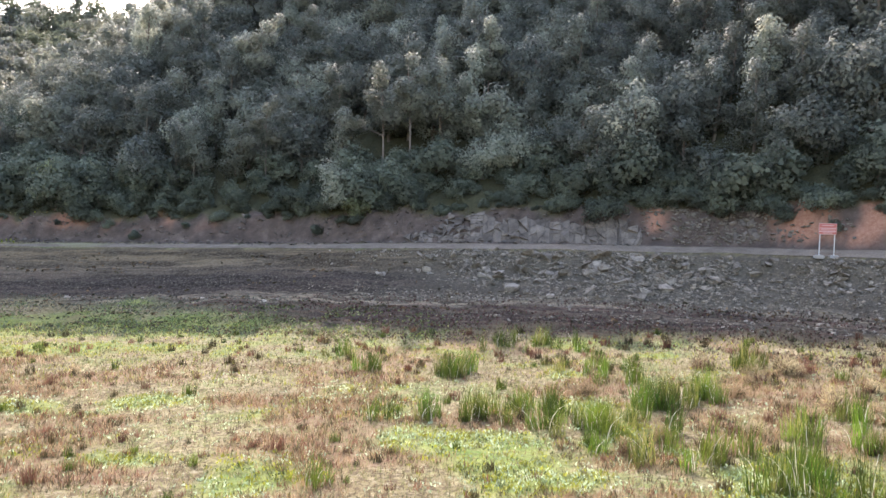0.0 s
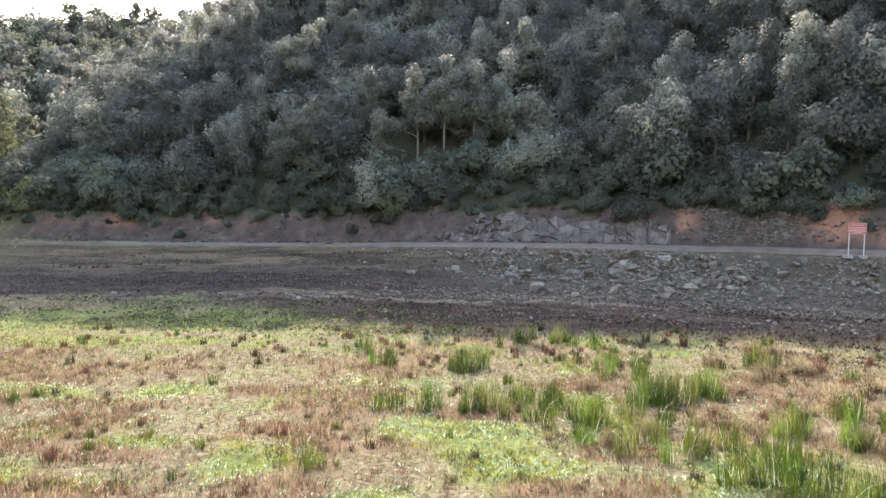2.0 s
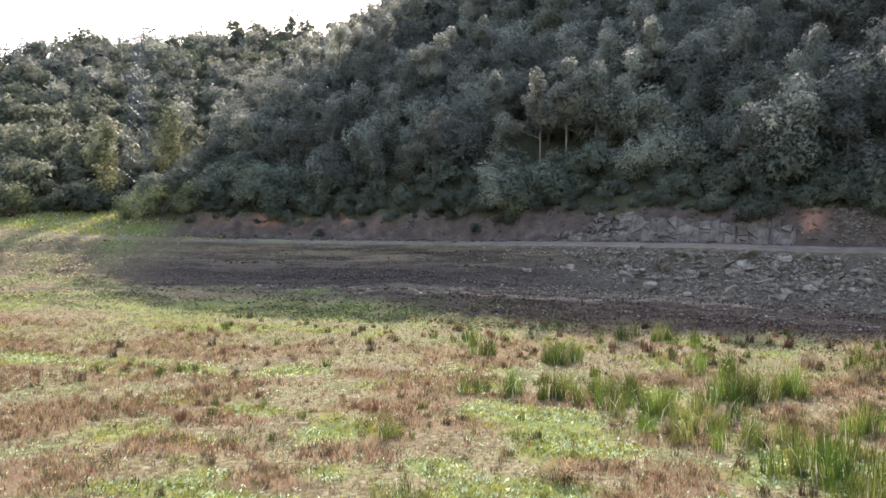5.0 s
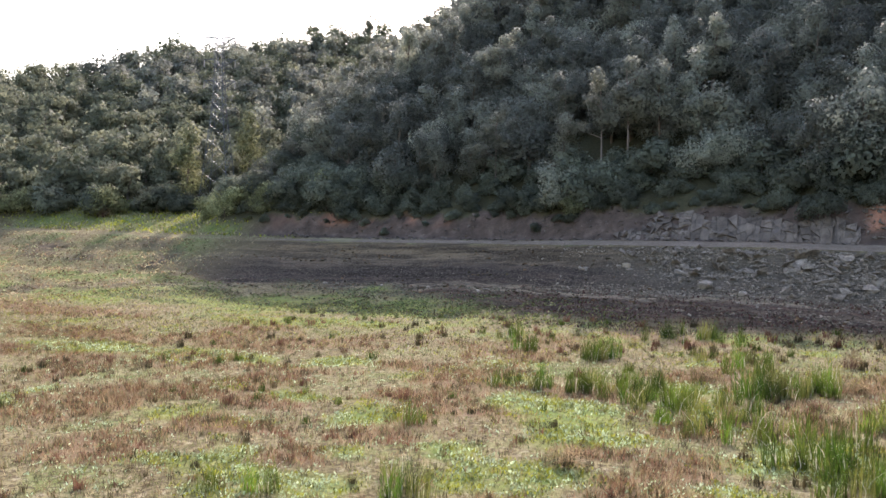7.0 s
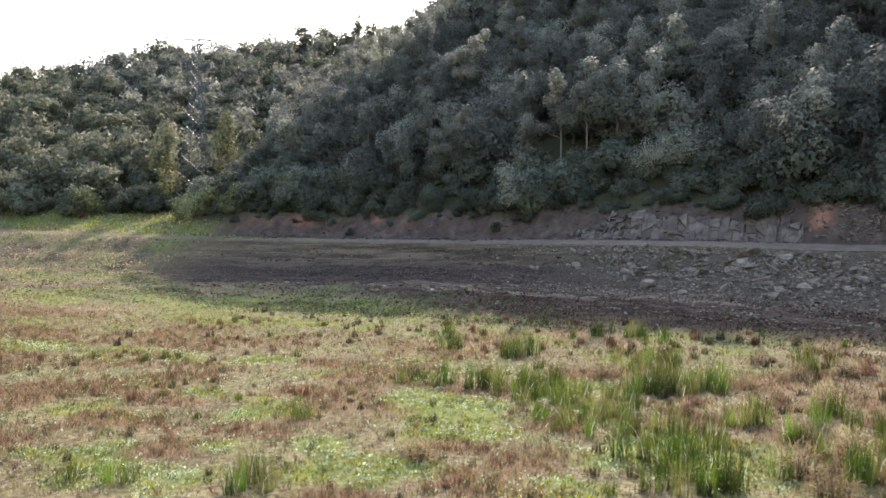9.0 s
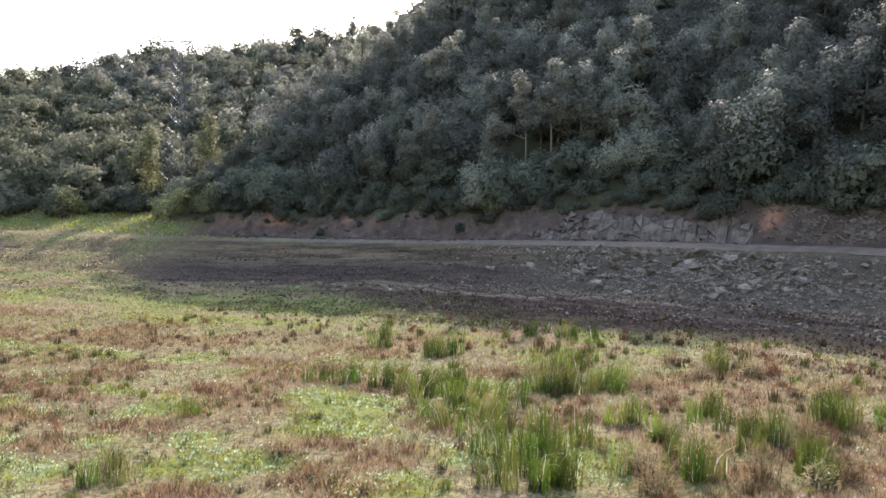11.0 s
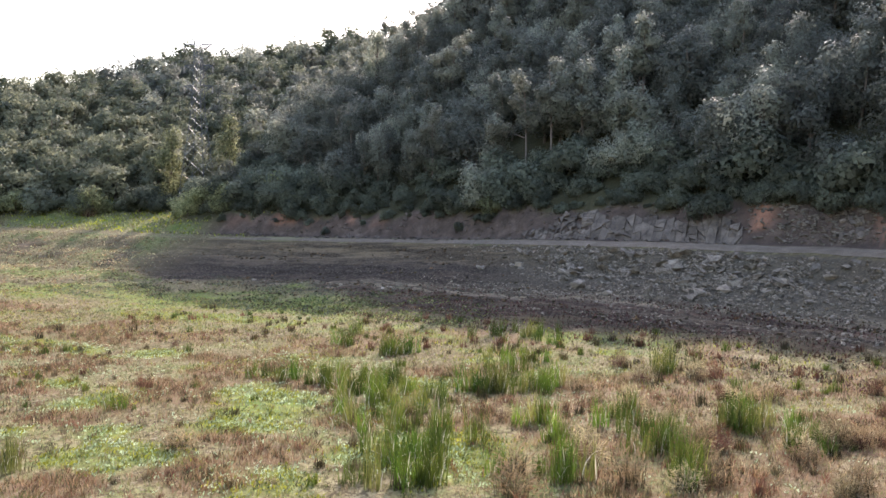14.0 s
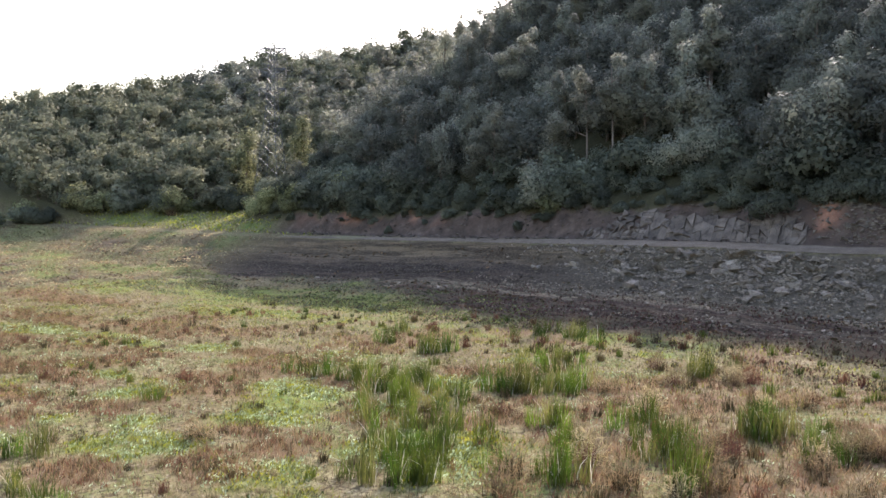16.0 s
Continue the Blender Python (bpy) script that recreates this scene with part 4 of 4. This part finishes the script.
TALL_REEDS = [(9.2, 23.4, 1.2, 1.4, 13), (10.7, 21.2, 1.4, 1.2, 14), (7.2, 25.8, 1.1, 1.2, 11), (18.4, 31.2, 0.75, 0.6, 15), (16.4, 27.8, 0.6, 0.9, 14), (17.7, 25.0, 0.5, 0.6, 7), (20.2, 29.9, 0.5, 0.8, 6), (13.5, 40.6, 0.5, 0.9, 9), (7.8, 33.2, 0.9, 0.9, 17), (9.4, 34.2, 0.9, 0.7, 15), (-1.1, 38.8, 0.55, 0.5, 12), (14.4, 23.3, 0.6, 0.5, 5)]
LOW_REEDS = [(-0.9, 30.7, 1.5, 0.35, 13), (12.8, 26.1, 0.5, 0.6, 5), (13.8, 30.6, 0.4, 0.6, 4), (-4.6, 39.5, 1.0, 0.4, 4), (-7.8, 43.8, 0.6, 0.3, 3), (1.9, 31.6, 1.3, 0.9, 11), (3.4, 30.0, 1.5, 1.0, 15), (5.0, 29.7, 1.2, 1.1, 12), (5.2, 26.4, 1.2, 0.8, 8), (6.0, 38.6, 1.2, 1.2, 12), (3.8, 46.6, 1.9, 1.2, 14), (11.3, 28.4, 0.6, 0.5, 4), (14.6, 29.0, 0.8, 0.6, 4), (-1.6, 16.0, 1.2, 0.6, 5), (-5.6, 15.3, 0.9, 0.5, 3), (-4.1, 22.8, 0.4, 0.3, 2), (2.4, 14.3, 1.0, 0.7, 6)]


def build_reeds():
    rng = np.random.default_rng(41)
    shapes = []
    for v in range(5):
        gv, gf = blades(rng, 34 + 5 * v, 0.2 + 0.05 * v, 1.45, 0.011, 0.22)
        dv, df = blades(rng, 3, 0.24, 1.2, 0.011, 0.9, 4)
        shapes.append(([mesh_of("green_foliage", gv, gf, [m]) for m in (CATTAIL, CATTAIL_FRESH, CATTAIL_OLD)], mesh_of("dry_foliage", dv, df, [BLEACHED_GLINT])))
    for rows, lo, hi, label in ((TALL_REEDS, 0.45, 1.1, "tall green cattail clump with bleached leaf tips brightened for glints"), (LOW_REEDS, 0.4, 0.9, "low green cattail clump growing in the lake bed")):
        for cx, cy, rx, ry, count in rows:
            for _ in range(count):
                x, y = cx + rx * rng.normal() * 0.85, cy + ry * rng.normal() * 0.85
                green, dry = shapes[int(rng.integers(5))]
                green = green[int(rng.choice(3, p=(0.56, 0.26, 0.18)))]
                ob = new("cattail_clump")
                k = rng.uniform(lo, hi)
                ob.matrix_world = pose(x, y, height(x, y) - 0.03, 0, 0, rng.uniform(0, 360)) @ Matrix.Diagonal((0.8 + 0.4 * k, 0.8 + 0.4 * k, k, 1))
                piece("green_foliage", green, ob)
                piece("dry_foliage", dry, ob, "bleached dry leaves brightened for their glints")
                tagged(ob, label, "cattail", "cattails on the lake bed")


build_reeds()


def fuzz(rng, count, radius, tall, size):
    """A loose dome of fine dry twigs and seed heads."""
    way = rng.normal(size=(count, 3))
    way[:, 2] = np.abs(way[:, 2]) + 0.15
    way /= np.linalg.norm(way, axis=1)[:, None]
    r = rng.random(count)[:, None] ** 0.45
    c = way * r * (radius, radius, tall)
    a = way + 0.5 * rng.normal(size=(count, 3))
    a /= np.linalg.norm(a, axis=1)[:, None]
    b = np.cross(a, rng.normal(size=(count, 3)))
    b /= np.linalg.norm(b, axis=1)[:, None]
    w = (size * rng.uniform(0.5, 1.5, count))[:, None]
    v = np.stack([c - a * w, c - b * w * 0.075, c + a * w, c + b * w * 0.075], 1).reshape(-1, 3)
    return v, np.arange(4 * count).reshape(-1, 4)


def meadow_places(rng, count, x_range, y_range, keep):
    x, y = rng.uniform(*x_range, count * 5), rng.uniform(*y_range, count * 5)
    z, bank, cut, woods, s = land(x, y)
    ok = (rng.random(count * 5) < keep(x, y)) & (bank < 0.5) & (s > 0)
    return x[ok][:count], y[ok][:count], z[ok][:count]


def build_dry_weeds():
    rng = np.random.default_rng(51)
    shapes = []
    for v in range(5):
        sv, sf = blades(rng, 60, 0.3, 0.45, 0.009, 0.3, 2)
        fv, ff = fuzz(rng, 460, 0.5, 0.66, 0.09)
        shapes.append((mesh_of("stalk", sv, sf, [DARK_RED if v % 2 else TUFT_DARK]), mesh_of("plume", fv, ff, [PLUME]), mesh_of("plume", fv, ff, [DRY_BLADE]), mesh_of("plume", fv, ff, [RUST])))
    x, y, z = meadow_places(rng, 294, (-22, 30), (12, 47), lambda x, y: cover(x, y)[1] * (0.35 + 0.65 * step(12, 15, x)) * (0.08 + 0.92 * step(2, 11, x)) * step(48, 40, y) * (0.08 + 0.92 * (vnoise(x, y, 2.4, 65) > -0.25)))
    for k in range(len(x)):
        stems, rusty, straw, red = shapes[int(rng.integers(5))]
        sort = int(rng.choice(3, p=(0.48, 0.2, 0.32)))
        ob = new("dry_weed_bush")
        size = rng.uniform(0.5, 1.4) * (0.75 if sort == 2 else 1) * (1.15 if x[k] > 8 else 0.65)
        ob.matrix_world = pose(x[k], y[k], z[k] - 0.02, 0, 0, rng.uniform(0, 360)) @ Matrix.Diagonal((size, size, size * rng.uniform(0.8, 1.3), 1))
        piece("stalk", stems, ob)
        tagged(piece("plume", (rusty, straw, red)[sort], ob), kind="stuff")
        tagged(ob, ("fluffy dull brown dry weed bush on the lake bed", "fluffy straw-coloured dry weed bush on the lake bed", "rust-red withered weed bush on the lake bed")[sort], "weed bush", "dry weeds on the lake bed")
    ob = new("dry_weed_bush")
    ob.matrix_world = pose(-80.5, 79.5, height(-80.5, 79.5) - 0.05) @ Matrix.Diagonal((3.6, 2.5, 2.4, 1))
    piece("stalk", shapes[1][0], ob)
    tagged(piece("plume", shapes[1][1], ob), kind="stuff")
    tagged(ob, "large reddish-brown dead bush below the far trees", "weed bush")
    # one broad pale bush with fresh green round its foot
    for bx, by, size in ((2.1, 20.2, 1.5), (4.6, 34.6, 1.5), (11.0, 34.5, 1.4), (21.6, 30.8, 1.7), (17.2, 29.2, 1.4)):
        stems, rusty, straw, red = shapes[0]
        ob = new("dry_weed_bush")
        ob.matrix_world = pose(bx, by, height(bx, by) - 0.02, 0, 0, 40) @ Matrix.Diagonal((size, size, size * 0.75, 1))
        piece("stalk", stems, ob)
        tagged(piece("plume", rusty, ob), kind="stuff")
        tagged(ob, "broad fluffy brown weed bush standing by itself", "weed bush", "dry weeds on the lake bed")


build_dry_weeds()


def build_tussocks():
    rng = np.random.default_rng(61)
    shapes = []
    for v in range(4):
        gv, gf = blades(rng, 40, 0.17, 0.34, 0.012, 0.5, 2)
        shapes.append([mesh_of("grass_tussock", gv, gf, [m]) for m in (TUFT_DARK, RUST, CATTAIL)])
    x, y, z = meadow_places(rng, 300, (-28, 27), (13, 51), lambda x, y: 0.35 + 0.65 * step(36, 46, y))
    for k in range(len(x)):
        sort = int(rng.choice(3, p=(0.45, 0.3, 0.25)))
        ob = new("grass_tussock", shapes[int(rng.integers(4))][sort])
        ob.matrix_world = pose(x[k], y[k], z[k] - 0.02, 0, 0, rng.uniform(0, 360)) @ Matrix.Scale(rng.uniform(0.6, 1.7), 4)
        tagged(ob, ("small dark brownish-green tussock on the lake bed", "small rust-red withered tussock on the lake bed", "small fresh green tussock on the lake bed")[sort], "tussock", "tussocks on the lake bed")


build_tussocks()


def build_cover():
    """Low grass, herbs and dead stalks between the larger plants."""
    rng = np.random.default_rng(71)

    def strew(name, count, x_range, y_range, keep, tall, wide, per, materials, label, category, stalk=True):
        x, y, z = meadow_places(rng, count, x_range, y_range, keep)
        n = len(x)
        x, y, z = np.repeat(x, per), np.repeat(y, per), np.repeat(z, per)
        m = n * per
        x, y = x + rng.normal(size=m) * 0.09, y + rng.normal(size=m) * 0.09
        h = tall * rng.uniform(0.4, 1.3, m)
        way, lean, face = rng.uniform(0, 6.28, m), rng.uniform(0.1, 0.9, m) * h, rng.uniform(0, 3.14, m)
        dx, dy = np.cos(face) * wide, np.sin(face) * wide
        side = np.stack([dx, dy, 0 * dx], 1)
        base = np.stack([x, y, z - 0.02], 1)
        tip = np.stack([x + lean * np.cos(way), y + lean * np.sin(way), z + h], 1)
        v = np.stack([base - side, base + side, tip] if stalk else [base, base * 0.4 + tip * 0.6 - side * 1.3, tip + side], 1).reshape(-1, 3)
        which = np.repeat(rng.integers(0, len(materials), n), per)
        me = mesh_of(name, v, np.arange(3 * m).reshape(-1, 3), materials, False, which)
        tagged(new(name, me), label, category, kind="stuff")

    def seen(x, y):
        return (x > -1.45 * y) * (0.25 + 0.75 * step(50, 22, y))

    wide_x = (-56, 27)
    strew("dry_grass", 34000, wide_x, (11, 44), lambda x, y: seen(x, y) * (0.35 + 0.4 * (1 - cover(x, y)[0])), 0.17, 0.012, 3, [DRY_BLADE, OLIVE, SEED_BROWN, TUFT_DARK, OLIVE], "short dead straw and brown stalks covering the bed", "dry grass")
    strew("rusty_weeds", 19000, wide_x, (11, 46), lambda x, y: seen(x, y) * cover(x, y)[1] * (0.3 + 0.7 * (vnoise(x, y, 1.3, 68) > -0.2)), 0.26, 0.016, 3, [SEED_BROWN, RUST, PLUME, TUFT_DARK, SEED_BROWN], "low rusty-brown dried weeds in patches", "weeds")
    strew("green_herbs", 26000, wide_x, (11, 50), lambda x, y: seen(x, y) * cover(x, y)[0] * (0.35 + 0.65 * (vnoise(x, y, 0.9, 66) + 0.6 * vnoise(x, y, 2.6, 67) > -0.1)), 0.11, 0.027, 3, [HERB_GREEN, HERB_PALE, LAWN, HERB_GREEN, HERB_GREEN, OLIVE], "fresh low green herbs in patches", "herbs", False)
    strew("pale_herbs", 8500, wide_x, (12, 40), lambda x, y: seen(x, y) * (0.12 + 0.88 * cover(x, y)[0]) * (vnoise(x, y, 2, 47) > -0.1), 0.09, 0.032, 3, [HERB_PALE], "pale grey-green leafy herbs close to the ground", "herbs", False)
    strew("dark_tufts", 2000, wide_x, (11, 46), lambda x, y: seen(x, y) * (0.15 + 0.85 * step(0.0, 0.6, cover(x, y)[1] + 0.5 * vnoise(x, y, 1.7, 69))), 0.26, 0.014, 14, [TUFT_DARK, TUFT_DARK, RUST], "small dark withered tufts dotting the bed", "weeds")
    strew("far_grass", 16000, (-75, 26), (36, 56), lambda x, y: 0.5 + 0 * x, 0.18, 0.02, 2, [DRY_BLADE, SEED_BROWN, OLIVE, TUFT_DARK, HERB_GREEN, OLIVE], "mixed short dry and green grass further off", "grass")

    def turf(name, count, x_range, y_range, keep, tall, wide, materials, label):
        x, y = rng.uniform(*x_range, count), rng.uniform(*y_range, count)
        z, bank, cut, woods, s = land(x, y)
        ok = keep(x, y, s) & (cut < 0.3) & (woods < 0.9)
        x, y, z = x[ok], y[ok], z[ok]
        n = len(x)
        face, h = rng.uniform(-0.9, 0.9, n), tall * rng.uniform(0.4, 1.4, n)
        side = np.stack([np.cos(face), np.sin(face), 0 * x], 1) * (wide * rng.uniform(0.5, 1.5, n))[:, None]
        base = np.stack([x, y, z - 0.02], 1)
        tip = base + np.stack([rng.normal(size=n) * 0.12, rng.normal(size=n) * 0.12, h], 1)
        v = np.stack([base - side, base + side, tip + side * 0.7, tip - side * 0.5], 1).reshape(-1, 3)
        which = np.clip(np.floor((0.5 + 0.5 * vnoise(x, y, 3.0, 64) + 0.25 * rng.normal(size=n)) * len(materials)), 0, len(materials) - 1)
        me = mesh_of(name, v, np.arange(4 * n).reshape(-1, 4), materials, False, which)
        tagged(new(name, me), label, "grass", kind="stuff")

    turf("shore_grass", 26000, (-112, -40), (44, 72), lambda x, y, s: (s > 0.3) & (rng.random(len(x)) < step(-46, -56, x)), 0.12, 0.07, [DRY_BLADE, PLUME, SEED_BROWN, YELLOW_LEAF, TUFT_DARK], "straw and olive grass on the sunlit far shore")
    turf("slope_grass", 15000, (-112, -38), (60, 90), lambda x, y, s: (s < -1.8) & (rng.random(len(x)) < step(-40, -48, x)), 0.24, 0.08, [HERB_GREEN, YELLOW_LEAF, HERB_GREEN, DRY_BLADE], "yellow-green grass on the slope behind the track")
    turf("foot_grass", 30000, (-52, 2), (44, 64), lambda x, y, s: (s > 9) & (rng.random(len(x)) < step(2, -10, x) * step(9, 11, s + 1.5 * vnoise(x, y, 5, 58)) * step(22, 17, s) * step(-0.5, 0.2, vnoise(x, y, 3, 56))), 0.1, 0.06, [LAWN, OLIVE, LAWN, TUFT_DARK, LAWN], "short green grass at the shaded foot of the bank")
    x, y, z = on_bank(rng, 22000, (-50, 32), (7.2, 20), lambda x, s, y: 0.1 + 0.9 * np.maximum(vnoise(x * 0.35, s * 2.2, 3, 97) > 0.05, np.maximum(np.exp(-((s - 8.4 - 0.9 * vnoise(x, y, 7, 89)) / 0.8) ** 2), step(12, 14, s) * step(16.5, 14.5, s)) * step(-14, -6, x)))
    n = len(x)
    face, tall = rng.uniform(0, 3.14, n), rng.uniform(0.06, 0.22, n)
    side = np.stack([np.cos(face), np.sin(face), 0 * x], 1) * rng.uniform(0.02, 0.06, n)[:, None]
    base = np.stack([x, y, z - 0.02], 1)
    tip = base + np.stack([rng.normal(size=n) * 0.1, rng.normal(size=n) * 0.1, tall], 1)
    v = np.stack([base - side, base + side, tip + side * 0.4], 1).reshape(-1, 3)
    leafy = step(-6, -20, x)
    which = np.where(rng.random(n) < 0.15 + 0.65 * leafy, 2, rng.random(n) < 0.68)
    me = mesh_of("shore_weeds", v, np.arange(3 * n).reshape(-1, 3), [TUFT_DARK, DARK_RED, BUSH_LEAF], False, which)
    tagged(new("shore_weeds", me), "dark red-brown and green weeds at the foot of the bank", "weeds", kind="stuff")

    # dead tufts and drift on the bank
    x, y, z = on_bank(rng, 2600, (-90, 32), (0.6, 15), lambda x, s, y: (0.04 + 0.96 * (vnoise(x * 0.35, s * 3.2, 3, 99) > 0.42)) * (1 - 0.8 * step(-4, 3, x) * step(9, 6, s)) * (1 - 0.8 * step(-40, -50, x)))
    n = len(x)
    face, tall = rng.uniform(0, 3.14, n), rng.uniform(0.04, 0.16, n)
    side = np.stack([np.cos(face), np.sin(face), 0 * x], 1) * rng.uniform(0.04, 0.22, n)[:, None]
    base = np.stack([x, y, z - 0.02], 1)
    tip = base + np.stack([rng.normal(size=n) * 0.06, rng.normal(size=n) * 0.06, tall], 1)
    v = np.stack([base - side, base + side, tip + side * 0.6, tip - side * 0.6], 1).reshape(-1, 3)
    me = mesh_of("bank_weeds", v, np.arange(4 * n).reshape(-1, 4), [TUFT_DARK, SEED_BROWN], False, rng.integers(0, 2, n))
    tagged(new("bank_weeds", me), "dead dark tufts and drift scattered on the bank", "weeds", kind="stuff")


build_cover()
